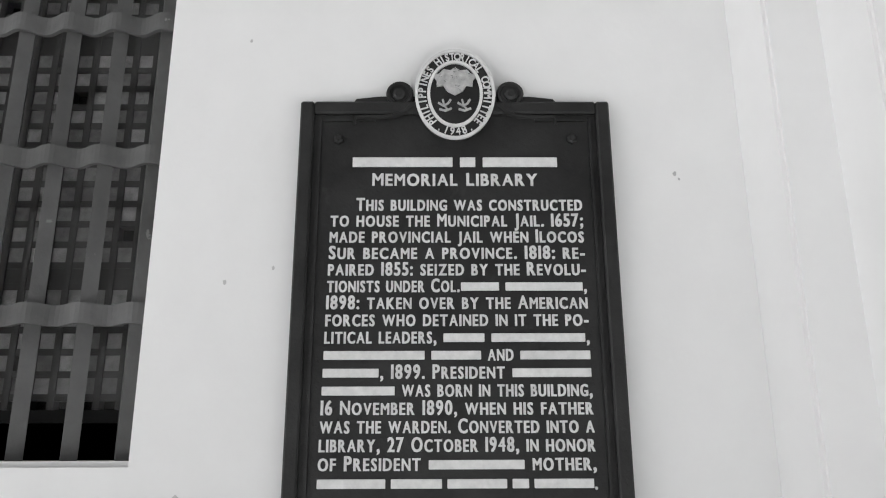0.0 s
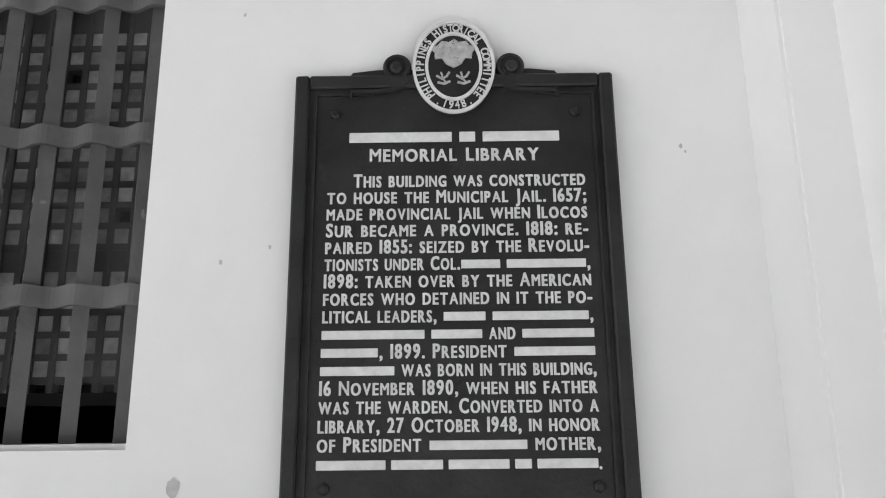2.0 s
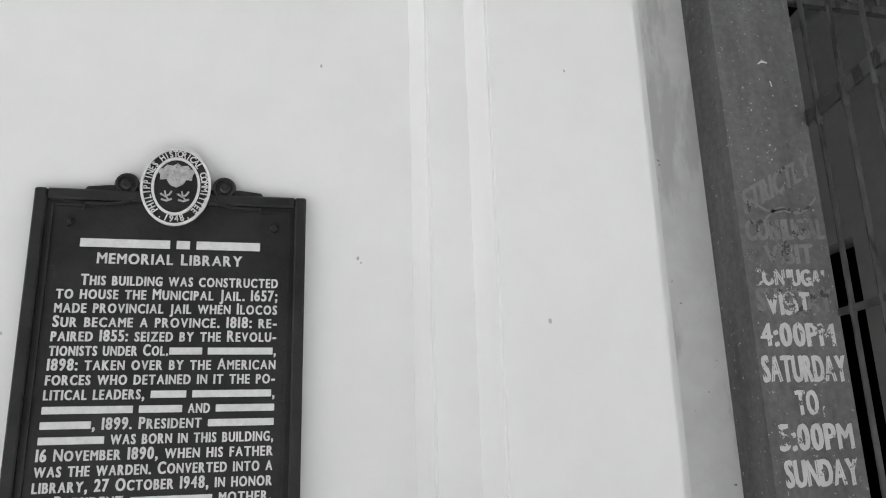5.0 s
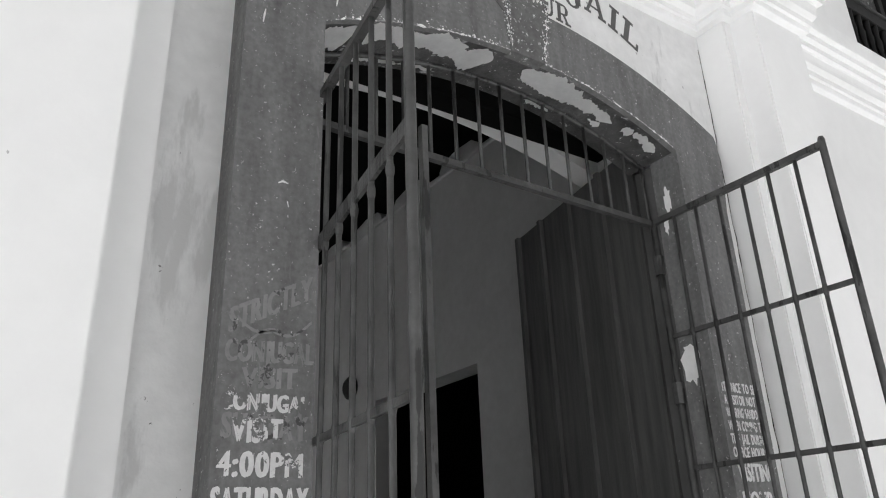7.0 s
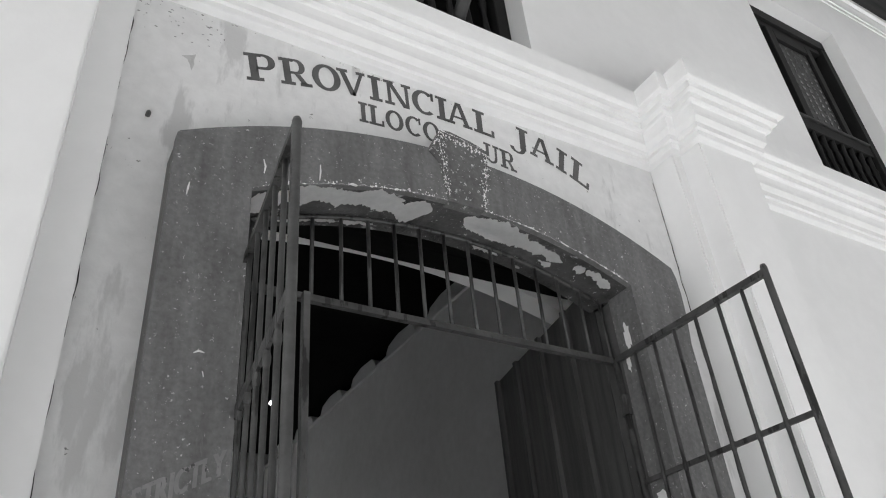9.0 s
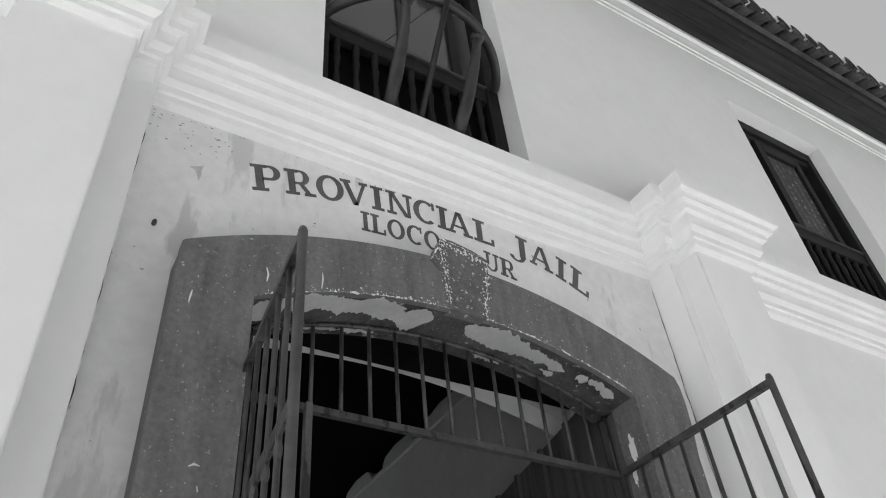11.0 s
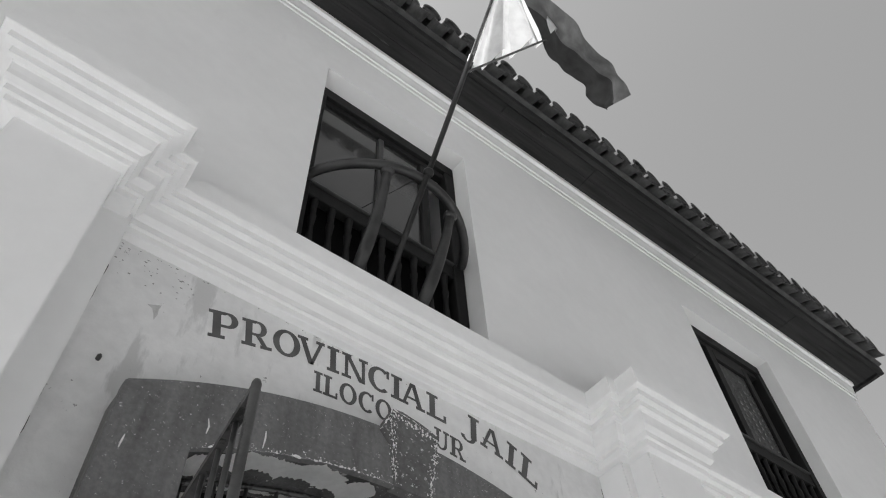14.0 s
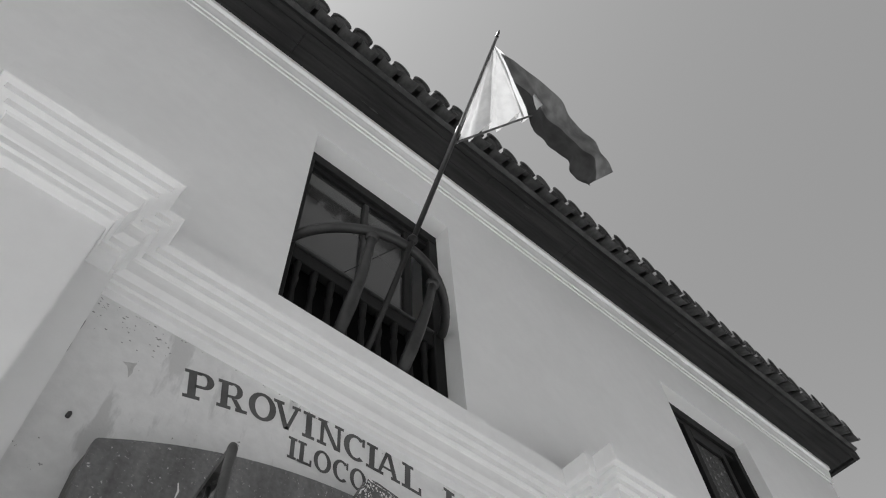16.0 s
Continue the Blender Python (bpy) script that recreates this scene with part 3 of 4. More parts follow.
# ---- painted words over the door ----
title = thing("painted_inscription", "faded black painted words on the weathered plaster over the arch", "lettering")


def arc_words(text, x0, x1, base, h, starts=None, wide=None):
    """base(x): height of the letters' feet; starts: where each letter begins, if not evenly set."""
    probe = bmesh.new()
    total = sum(sign_letter(probe, c, lambda u, v: (u, 0, v), 1.0) if c != " " else 0.75 for c in text)
    probe.free()
    k = (x1 - x0) / total
    x = x0
    starts, wide, even = list(starts or ()), wide or {}, k
    for i, c in enumerate(text):
        k = wide.get(i, even)
        if c == " ":
            x += 0.75 * k
            continue
        if starts:
            x = starts.pop(0)
        if c == "S":  # this letter is covered by the keystone
            probe = bmesh.new()
            x += sign_letter(probe, c, lambda u, v: (u, 0, v), 1.0) * k
            probe.free()
            continue
        dz = (base(x + 0.45 * k) - base(x + 0.35 * k)) / (0.1 * k)
        bm = bmesh.new()
        step = sign_letter(bm, c, lambda u, v: (x + u * k / h - dz * v * 0.6, GY - 0.002, base(x + 0.4 * k) + dz * (u * k / h - 0.4 * k) + v), h) * k
        part("letter", bm, WALLTEXT, title)
        x += step


arc_words("PROVINCIAL JAIL", 2.30, 4.345, lambda x: 4.582 - (0.165 * ((x - 3.36) / 1.04) ** 2 if x < 3.36 else 0.21 * ((x - 3.36) / 1.04) ** 3.2), 0.170,
          (2.305, 2.468, 2.627, 2.76, 2.932, 3.02, 3.18, 3.328, 3.39, 3.565, 3.80, 3.937, 4.115, 4.208), {0: 0.192, 9: 0.185, 11: 0.195, 14: 0.178})
arc_words("ILOCOS SUR", 2.87, 3.82, lambda x: 4.402 - 0.03 * ((x - 3.30) / 0.5) ** 2, 0.132)
sign = thing("jamb_lettering", "worn white hand-painted visiting times on the dark door jamb", "lettering")
JY = BY - 0.002
for name, text, x0, x1, z, h, mat, sl in (("faded_word", "STRICTLY", 2.035, 2.30, 2.41, 0.075, GHOST, 0.55), ("faded_word", "CONJUGAL", 2.03, 2.312, 2.325, 0.065, GHOST, 0.05),
                                         ("faded_word", "VISIT", 2.085, 2.26, 2.25, 0.06, GHOST, 0.05), ("painted_word", "CONJUGAL", 2.027, 2.30, 2.185, 0.05, SIGNWORN, 0),
                                         ("painted_word", "VISIT", 2.065, 2.22, 2.095, 0.068, SIGNWORN, 0), ("faded_word", "SUNDAY", 2.035, 2.30, 2.105, 0.07, GHOST, 0), ("painted_word", "4:00PM", 2.03, 2.287, 2.0, 0.068, SIGNTEXT, 0),
                                         ("painted_word", "SATURDAY", 2.02, 2.308, 1.895, 0.075, SIGNTEXT, 0), ("painted_word", "TO", 2.117, 2.193, 1.80, 0.068, SIGNTEXT, 0),
                                         ("painted_word", "5:00PM", 2.043, 2.293, 1.70, 0.072, SIGNTEXT, 0), ("painted_word", "SUNDAY", 2.047, 2.292, 1.60, 0.072, SIGNTEXT, 0)):
    yy = JY + {"faded_word": 0.0012, "painted_word": 0}[name]
    kind = {"faded_word": "faded_letter", "painted_word": "painted_letter"}[name]
    words(None, text, x0, x1 - 0.006, z, yy, h, depth=0.0, gap=0.16, slope=sl, each=lambda b: part(kind, b, mat, sign))
for x0, z0, x1, z1, sag in ((2.06, 2.462, 2.17, 2.428, -0.02), (2.17, 2.432, 2.30, 2.475, -0.03), (2.10, 2.39, 2.20, 2.43, 0.02)):
    # a brushed flourish round the faded words
    bm = bmesh.new()
    line = [(x0 + (x1 - x0) * f / 8, z0 + (z1 - z0) * f / 8 + sag * math.sin(math.pi * f / 8)) for f in range(9)]
    for p, q in zip(line, line[1:]):
        bm.faces.new([bm.verts.new(v) for v in ((p[0], JY - 0.001, p[1] - 0.005), (q[0], JY - 0.001, q[1] - 0.005), (q[0], JY - 0.001, q[1] + 0.005), (p[0], JY - 0.001, p[1] + 0.005))])
    part("brush_stroke", bm, GHOST, sign)
notice = thing("jamb_notice", "small white hand-painted visitor notice on the dark door jamb", "lettering")
for i, text in enumerate(("IT'S NICE TO SEE", "A VISITOR NOT", "WEARING SANDO", "WHEN COMING TO", "THIS JAIL DURING", "OFFICE HOURS.")):
    words(None, text, 4.33, 4.585 - (0.03 if i in (1, 2) else 0), 2.425 - 0.0585 * i, JY, 0.043, depth=0.0, gap=0.2, bold=0.003, each=lambda b: part("painted_letter", b, SIGNTEXT, notice))
for i, text in enumerate(("VISITING", "HOURS")):
    words(None, text, 4.34, 4.594, 2.03 - 0.12 * i, JY, 0.075, depth=0.0, gap=0.16, each=lambda b: part("painted_letter", b, SIGNTEXT, notice))

# a grey torn patch in the weathered plaster
bm = bmesh.new()
rag = [(2.008, 4.432), (2.068, 4.462), (2.062, 4.43), (2.066, 4.40), (2.057, 4.36), (2.046, 4.395), (2.034, 4.42)]
bm.faces.new([bm.verts.new((x, GY - 0.0014, z)) for x, z in rag])
tagged(part("wall_scuff", bm, SCUFF), "torn grey patch in the weathered plaster", "scuff", kind="structure")
for xx, seed in ((1.786, 2.0), (QL - 0.006, 6.0)):
    bm = bmesh.new()
    tube(bm, [(xx + 0.012 * noise.noise((z * 7, seed, 0)), GY - 0.001, z) for z in [1.5 + 0.04 * k for k in range(80)]], [0.0012 + 0.004 * abs(noise.noise((k * 0.31, seed, 3))) for k in range(80)], 5)
    tagged(part("wall_crack", bm, FRAMEWOOD), "dark ragged crack where wall and pilaster meet", "crack", kind="structure")
stub = thing("iron_stub", "rusted iron stub in the weathered plaster", "bracket", at=(1.915, GY, 4.035))
bm = bmesh.new()
tube(bm, [(0, 0.02, 0), (0, -0.02, 0.002), (0, -0.03, 0.0)], [0.011, 0.010, 0.005], 7)
part("pin", bm, IRON, stub)

for x, y, z, r, seed in ((-0.221, WY, 1.554, 0.017, 1), (-0.154, WY, 2.014, 0.005, 2), (-0.05, WY, 2.046, 0.004, 3), (0.85, WY, 2.266, 0.005, 4), (0.859, WY, 2.253, 0.003, 5), (-0.133, WY, 2.604, 0.004, 6),
                         (0.738, WY, 2.866, 0.005, 7), (1.301, -0.28, 2.036, 0.006, 10), (1.391, -0.28, 2.741, 0.004, 11), (4.70, GY, 4.30, 0.008, 14)):
    # small scuffs and chips on the plaster
    bm = bmesh.new()
    vs = [bm.verts.new((x + r * (0.8 + 0.5 * noise.noise((k * 0.9, seed, 0))) * math.cos(k * math.pi / 6), y - 0.0012, z + 1.5 * r * (0.8 + 0.5 * noise.noise((k * 0.9, seed, 4))) * math.sin(k * math.pi / 6))) for k in range(12)]
    bm.faces.new(vs)
    tagged(part("wall_scuff", bm, SCUFF), "small grey scuff on the plaster", "scuff", kind="structure")
bm = bmesh.new()
rnd = random.Random(8)
for k in range(76):
    # flaked spots gathered under the string course and along the pilaster
    if k < 42:
        x, z = 1.80 + 0.42 * rnd.random() ** 1.6, 4.735 - 0.22 * rnd.random() ** 1.8
    elif k < 70:
        x, z = rnd.uniform(2.1, 3.5), 4.742 - 0.03 * rnd.random() ** 2
    else:
        x, z = 1.80 + 0.2 * rnd.random() ** 2, rnd.uniform(1.6, 4.5)
    r = rnd.uniform(0.0015, 0.0048)
    wide = rnd.uniform(0.8, 2.4)
    bm.faces.new([bm.verts.new((x + wide * r * rnd.uniform(0.6, 1.2) * math.cos(a * math.pi / 4), GY - 0.0012, z + r * rnd.uniform(0.6, 1.2) * math.sin(a * math.pi / 4))) for a in range(8)])
tagged(part("plaster_flakes", bm, FLAKE), "small dark flaked spots in the weathered plaster", "flaking", kind="stuff")
for y0, z0, w, h, seed in ((0.03, 2.575, 0.062, 0.115, 1.0), (0.015, 3.43, 0.025, 0.09, 4.0), (0.045, 3.30, 0.018, 0.05, 6.0)):
    bm = bmesh.new()
    vs = [bm.verts.new((4.3005, y0 + w * (0.85 + 0.7 * noise.noise((k * 0.8, seed, 0))) * math.cos(k * math.pi / 9), z0 + h * (0.85 + 0.7 * noise.noise((k * 0.8, seed, 5))) * math.sin(k * math.pi / 9))) for k in range(18)]
    bm.faces.new(vs)
    part("bare_patch", bm, BARE, surround)

# ---- the marker ----
marker = thing("historical_marker", "black cast-iron historical marker with white raised letters on the wall", "marker")
bm = bmesh.new()
MT, MB, MW = 2.427, 1.475, 0.70
SEALZ = 2.444
outline = [(0, MB), (MW, MB), (MW, MT), (0.585, MT), (0.575, MT + 0.012), (0.52, MT + 0.018), (0.18, MT + 0.018), (0.125, MT + 0.012), (0.115, MT)]
prism(bm, outline + [(0, MT)], "y", 0.002, WY + 0.01)
part("plate", bm, CAST, marker)
bm = bmesh.new()
for a, b in (((0.0, MB), (0.03, MT)), ((MW - 0.03, MB), (MW, MT))):
    box(bm, (a[0], -0.013, a[1]), (b[0], 0.004, b[1]), 0.004)
box(bm, (0.031, -0.0125, MT - 0.03), (MW - 0.031, 0.004, MT), 0.004)
box(bm, (0.031, -0.0125, MB), (MW - 0.031, 0.004, MB + 0.03), 0.004)
part("raised_border", bm, CAST, marker)
for a, b, c, d in ((0.042, MB + 0.04, 0.048, MT - 0.04), (MW - 0.048, MB + 0.04, MW - 0.042, MT - 0.04), (0.05, MT - 0.046, 0.17, MT - 0.04), (MW - 0.17, MT - 0.046, MW - 0.05, MT - 0.04)):
    bm = bmesh.new()
    box(bm, (a, -0.004, b), (c, 0.004, d))
    part("inner_bead", bm, CAST, marker)
for side in (-1, 1):
    bm = bmesh.new()
    cx = 0.35 + side * 0.126
    prism(bm, [(cx + 0.031 * math.cos(a), MT + 0.020 + 0.031 * math.sin(a)) for a in [k * math.pi / 12 for k in range(24)]], "y", -0.006, WY + 0.008)
    tube(bm, [(cx + 0.026 * math.cos(a), -0.007, MT + 0.020 + 0.026 * math.sin(a)) for a in [radians(d) for d in range(-60, 241, 15)]], 0.0055, 6)
    tube(bm, [(cx + side * 0.002, -0.004, MT + 0.018), (cx + side * 0.002, -0.012, MT + 0.018), (cx + side * 0.002, -0.015, MT + 0.018)], [0.015, 0.014, 0.008], 14)
    tube(bm, [(0.35 + side * u, -0.008, MT + v) for u, v in ((0.10, -0.012), (0.115, -0.026), (0.14, -0.036), (0.17, -0.038), (0.225, -0.038), (0.228, -0.056))], [0.008, 0.007, 0.006, 0.005, 0.005, 0.004], 6)
    part("scroll", bm, CAST, marker, smooth=False)


def ellipse(rx, rz, n=48):
    return [(0.35 + rx * math.cos(2 * math.pi * k / n), SEALZ + rz * math.sin(2 * math.pi * k / n)) for k in range(n)]


def ring(bm, rx, rz, w, y0, y1):
    a, b = ellipse(rx, rz), ellipse(rx - w, rz - w)
    k = len(a)
    va = [[bm.verts.new((p[0], y, p[1])) for p in q] for q, y in ((a, y1), (a, y0), (b, y0), (b, y1))]
    for u, v in zip(va, va[1:]):
        for i in range(k):
            bm.faces.new((u[i], u[(i + 1) % k], v[(i + 1) % k], v[i]))


bm = bmesh.new()
prism(bm, ellipse(0.09, 0.111), "y", -0.012, WY + 0.009)
seal = part("seal", bm, CAST, marker, "oval seal with pale rim and emblem")
for rx, rz in ((0.0915, 0.1125), (0.0635, 0.083)):
    bm = bmesh.new()
    ring(bm, rx, rz, 0.0068, -0.018, -0.01)
    part("rim", bm, LETTER, seal)
bm = bmesh.new()


def round_words(text, a0, a1, flip, rx, rz, h):
    for i, c in enumerate(text):
        a = radians(a0 + (a1 - a0) * (i + 0.5) / len(text))
        if c == " ":
            continue
        o = Vector((0.35 + rx * math.cos(a), SEALZ + rz * math.sin(a)))
        tan = Vector((math.sin(a) * rx, -math.cos(a) * rz)).normalized() * (-1 if flip else 1)
        nor = Vector((-tan.y, tan.x))
        w = glyph(c)[2] * h * 0.8

        def put(u, v, d, o=o, tan=tan, nor=nor, w=w):
            p = o + tan * (u - w / 2) + nor * v
            return (p.x, -0.0125 - d, p.y)
        put_glyph(bm, c, put, h * 0.8, h, 0.003)


round_words("PHILIPPINES HISTORICAL COMMITTEE", 232, -52, False, 0.0662, 0.0860, 0.0178)
part("seal_legend", bm, LETTER, seal)
bm = bmesh.new()
round_words("*1948*".replace("*", "."), 237, 303, True, 0.0815, 0.1015, 0.019)
part("seal_year", bm, LETTER, seal)
bm = bmesh.new()
sh = [(0.297, 2.488), (0.308, 2.478), (0.308, 2.462), (0.324, 2.464), (0.332, 2.450), (0.350, 2.440), (0.368, 2.450), (0.376, 2.464), (0.390, 2.462), (0.392, 2.478), (0.402, 2.490),
      (0.386, 2.494), (0.378, 2.504), (0.362, 2.502), (0.351, 2.510), (0.340, 2.502), (0.324, 2.505), (0.314, 2.494)]
prism(bm, sh, "y", -0.017, -0.010)
part("emblem_shield", bm, SILVER, seal)
bm = bmesh.new()
tube(bm, [(0.35, -0.016, 2.463), (0.35, -0.0195, 2.463), (0.35, -0.021, 2.463)], [0.022, 0.022, 0.012], 20)
part("emblem_sun", bm, SILVER, seal)
for side in (-1, 1):
    bm = bmesh.new()
    cx = 0.35 + side * 0.022
    tube(bm, [(cx - 0.016, -0.014, 2.422), (cx - 0.004, -0.014, 2.414), (cx + 0.006, -0.014, 2.420), (cx + 0.012, -0.014, 2.430)], 0.003, 5)
    tube(bm, [(cx - 0.014, -0.014, 2.406), (cx, -0.014, 2.402), (cx + 0.014, -0.014, 2.408)], 0.003, 5)
    tube(bm, [(cx - 0.006, -0.014, 2.430), (cx - 0.002, -0.014, 2.414), (cx + 0.006, -0.014, 2.404)], 0.0025, 5)
    part("emblem_sprig", bm, SILVER, seal)
for x, z in ((0.088, 2.338), (0.614, 2.338), (0.083, 1.55), (0.622, 1.55)):
    bm = bmesh.new()
    tube(bm, [(x, 0.004, z), (x, -0.006, z), (x, -0.010, z)], [0.013, 0.012, 0.007], 6)
    part("bolt", bm, CAST, marker)
LINES = ["This building was constructed", "to house the Municipal Jail. 1657;", "made provincial jail when Ilocos", "Sur became a province. 1818: re-",
         "paired 1855: seized by the Revolu-", "tionists under Col.[xxxx xxxxxxxx],", "1898: taken over by the American", "forces who detained in it the po-",
         "litical leaders, [xxxx xxxxxxxxx],", "[xxxxxxxxxx xxxxx] and [xxxxxxx]", "[xxxxx], 1899. President [xxxxxxx]", "[xxxxxxx] was born in this building,",
         "16 November 1890, when his father", "was the warden. Converted into a", "library, 27 October 1948, in honor", "of President [xxxxxxxx] mother,", "[xxxxxxxx xxxxxx xxxxxxx xx xxxxxxx]."]
for i, (text, a, b, z, cap) in enumerate([("[XXXXXXXX X. XXXXXX]", 0.12, 0.578, 2.268, 0.036), ("Memorial Library", 0.165, 0.532, 2.227, 0.029)] +
                                         [(s, 0.131 if k == 0 else 0.076 - 0.0005 * k, 0.629, 2.169 - 0.0366 * k, 0.0285) for k, s in enumerate(LINES)]):
    bm = bmesh.new()
    words(bm, text, a, b - 0.0018, z, 0.002, cap, 0.84 if i > 1 else 0.94)
    words(bm, text, a + 0.0018, b, z, 0.002, cap, 0.84 if i > 1 else 0.94, depth=0.0035)
    part("text_line", bm, LETTER, marker)

# ---- iron gate ----
GZ0, GZ1 = 0.05, 3.35


def gate_leaf(label, hinge, tip, latch):
    """A barred leaf from its hinge (x, y) to its free edge (x, y)."""
    g = thing("gate_leaf", label, "gate", "iron gate leaves of the doorway", at=(hinge[0], hinge[1], 0))
    h, q = Vector((0, 0)), Vector((tip[0] - hinge[0], tip[1] - hinge[1]))

    def at(f, z):
        p = h.lerp(q, f)
        return (p.x, p.y, z)
    bm = bmesh.new()
    tube(bm, [at(0, GZ0), at(0, GZ1)], 0.018, 8)
    part("hinge_stile", bm, IRON, g, smooth=True)
    bm = bmesh.new()
    tube(bm, [at(1, GZ0), at(1, GZ1 + 0.01), at(1, GZ1 + 0.025)], [0.0155, 0.0155, 0.011], 10)
    part("free_stile", bm, IRON, g, smooth=True)
    for z, rise, w in ((GZ1 - 0.012, 0.0, 0.028), (2.74 if latch else 2.725, 0.055 if latch else 0.0, 0.05 if latch else 0.022), (2.105, 0.0, 0.022), (1.25, 0.0, 0.022), (0.12, 0.0, 0.03)):
        bm = bmesh.new()
        bar(bm, at(0.0, z), at(1.0, z + rise), 0.012 if 2 < z < 3 else 0.03, w)
        part("rail", bm, IRON, g)
    for k in range(1, 7):
        f = k / 7.0
        bm = bmesh.new()
        tube(bm, [at(f, 0.12), at(f, GZ1 - 0.02)], 0.0092, 8)
        for z in (2.105, 2.725):
            tube(bm, [at(f, z - 0.024), at(f, z - 0.008), at(f, z + 0.008), at(f, z + 0.022)], [0.0094, 0.0125, 0.0125, 0.0094], 8, cap=False)
        part("bar", bm, IRON, g, smooth=True)
    for z in (0.5, 1.7, 2.45, 3.1):
        bm = bmesh.new()
        tube(bm, [at(0, z - 0.05), at(0, z + 0.05)], 0.027, 8)
        part("hinge", bm, IRON, g)
    if latch:
        bm = bmesh.new()
        bar(bm, (q.x + 0.044, q.y + 0.012, GZ0), (q.x + 0.044, q.y + 0.012, 2.80), 0.017, 0.02)
        part("stop_bar", bm, IRON, g)
        bm = bmesh.new()
        a, b = (q.x + 0.053, q.y + 0.012, 1.867), (q.x + 0.195, q.y + 0.02, 1.867)
        for s, e in ((a, b), ((a[0], a[1], 1.69), (b[0], b[1], 1.69)), ((b[0], b[1], 1.68), (b[0], b[1], 1.877))):
            bar(bm, s, e, 0.02, 0.02)
        part("latch_loop", bm, IRON, g)
    return g


gate_leaf("open barred iron gate leaf with a latch loop, worn paint", (2.345, 0.12), (2.228, -0.83), True)
gate_leaf("open barred iron gate leaf swung out beside the jamb", (4.290, 0.12), (4.295, -0.818), False)

tr = thing("transom_grille", "arched barred iron transom grille above the gate", "grille")
TY = 0.13
TARC = arch(2.335, 4.285, 3.66, 0.205)
bm = bmesh.new()
bar(bm, (2.32, TY, 3.365), (4.30, TY, 3.335), 0.03, 0.03)
part("bottom_rail", bm, IRON, tr)
bm = bmesh.new()
tube(bm, [(x, TY, z) for x, z in TARC], 0.010, 8)
part("top_rail", bm, IRON, tr, smooth=True)
for k in range(15):
    x = 2.384 + 0.1348 * k
    z = min(TARC, key=lambda p: abs(p[0] - x))[1]
    bm = bmesh.new()
    tube(bm, [(x, TY, 3.35), (x, TY, z)], 0.009, 8)
    part("bar", bm, IRON, tr, smooth=True)

# ---- wooden door leaf folded inside ----
door = thing("wooden_door_leaf", "tall dark plank door leaf standing open inside the arch", "door", at=(4.40, 0.24, 0.03))
d = Vector((4.695 - 4.40, 1.66 - 0.24, 0))
L = d.length
d.normalize()
s = Vector((d.y, -d.x, 0))
DH = 3.87
for k in range(4):
    bm = bmesh.new()
    a, b = d * (L * k / 4 + 0.003), d * (L * (k + 1) / 4 - 0.003)
    ps = [a - s * 0.02, b - s * 0.02, b + s * 0.025, a + s * 0.025]
    prism(bm, [(p.x, p.y) for p in ps], "z", 0.0, DH - 0.0)
    part("plank", bm, WOOD, door)
for k in (0, 1.5, 3.0, 4.5, 6):
    bm = bmesh.new()
    c = d * min(max(L * k / 6, 0.03), L - 0.03)
    bar(bm, tuple(c - s * 0.035), tuple(c - s * 0.035 + Vector((0, 0, DH - 0.004))), 0.04, 0.03, math.atan2(d.y, d.x))
    part("batten", bm, WOOD, door)

# ---- the hall behind the doorway ----
bm = bmesh.new()
IW = (2.955, 4.80)
for a, b, z0, z1 in ((1.0, IW[0], 0, 5.37), (IW[0], IW[1], 3.32, 5.37), (IW[1], 8.6, 0, 5.37)):
    box(bm, (5.2, a, z0), (5.45, b, z1))
hall = structure("wall_hall_east", bm, INNER, "grey plaster hall wall with a dark side doorway", "wall")
for k in range(8):
    y = 1.83 + 0.96 * k
    bm = bmesh.new()
    prism(bm, [(y, 5.371), (y + 0.69, 5.371), (y + 0.70, 5.46), (y + 0.64, 5.53), (y + 0.40, 5.575), (y + 0.12, 5.56), (y + 0.04, 5.49)], "x", 5.24, 5.44)
    part("block", bm, INNER, hall)
bm = bmesh.new()
box(bm, (5.165, 1.0, 5.325), (5.199, 8.6, 5.368), 0.008)
part("ledge", bm, INNER, hall)
# unseen walls; the west one stops short to let added daylight in
bm = bmesh.new()
box(bm, (0.6, 8.6, 0), (8.2, 8.8, 5.8))
box(bm, (0.4, 1.0, 0), (0.6, 7.5, 5.8))
structure("wall_hall_back", bm, INNER, "unseen plain walls round the hall, with a gap added for daylight", "wall")
# backing added behind the side doorway, near-black in place of an unlit room
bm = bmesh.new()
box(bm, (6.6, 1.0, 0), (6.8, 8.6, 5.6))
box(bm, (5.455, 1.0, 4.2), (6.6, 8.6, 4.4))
structure("wall_side_room", bm, UNLIT, "near-black backing added to keep the side doorway dark", "wall")
# extended beyond the hall to bounce daylight in through the gap
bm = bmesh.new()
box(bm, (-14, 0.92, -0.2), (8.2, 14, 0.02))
structure("floor", bm, PAVE, "bare concrete hall floor, run on outside to bounce daylight in", "floor")
# boards coloured near-black for the darkness over the hall
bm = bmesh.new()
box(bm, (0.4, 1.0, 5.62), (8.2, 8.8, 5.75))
structure("ceiling", bm, UNLIT, "wooden boards over the hall, near-black for the dark there", "ceiling")
lamp = thing("wall_lamp", "round dark wall lamp on the hall wall", "lamp", at=(5.2, 5.35, 3.56))
bm = bmesh.new()
tube(bm, [(0.0, 0, 0), (-0.05, 0, 0), (-0.09, 0, 0)], [0.13, 0.13, 0.08], 20)
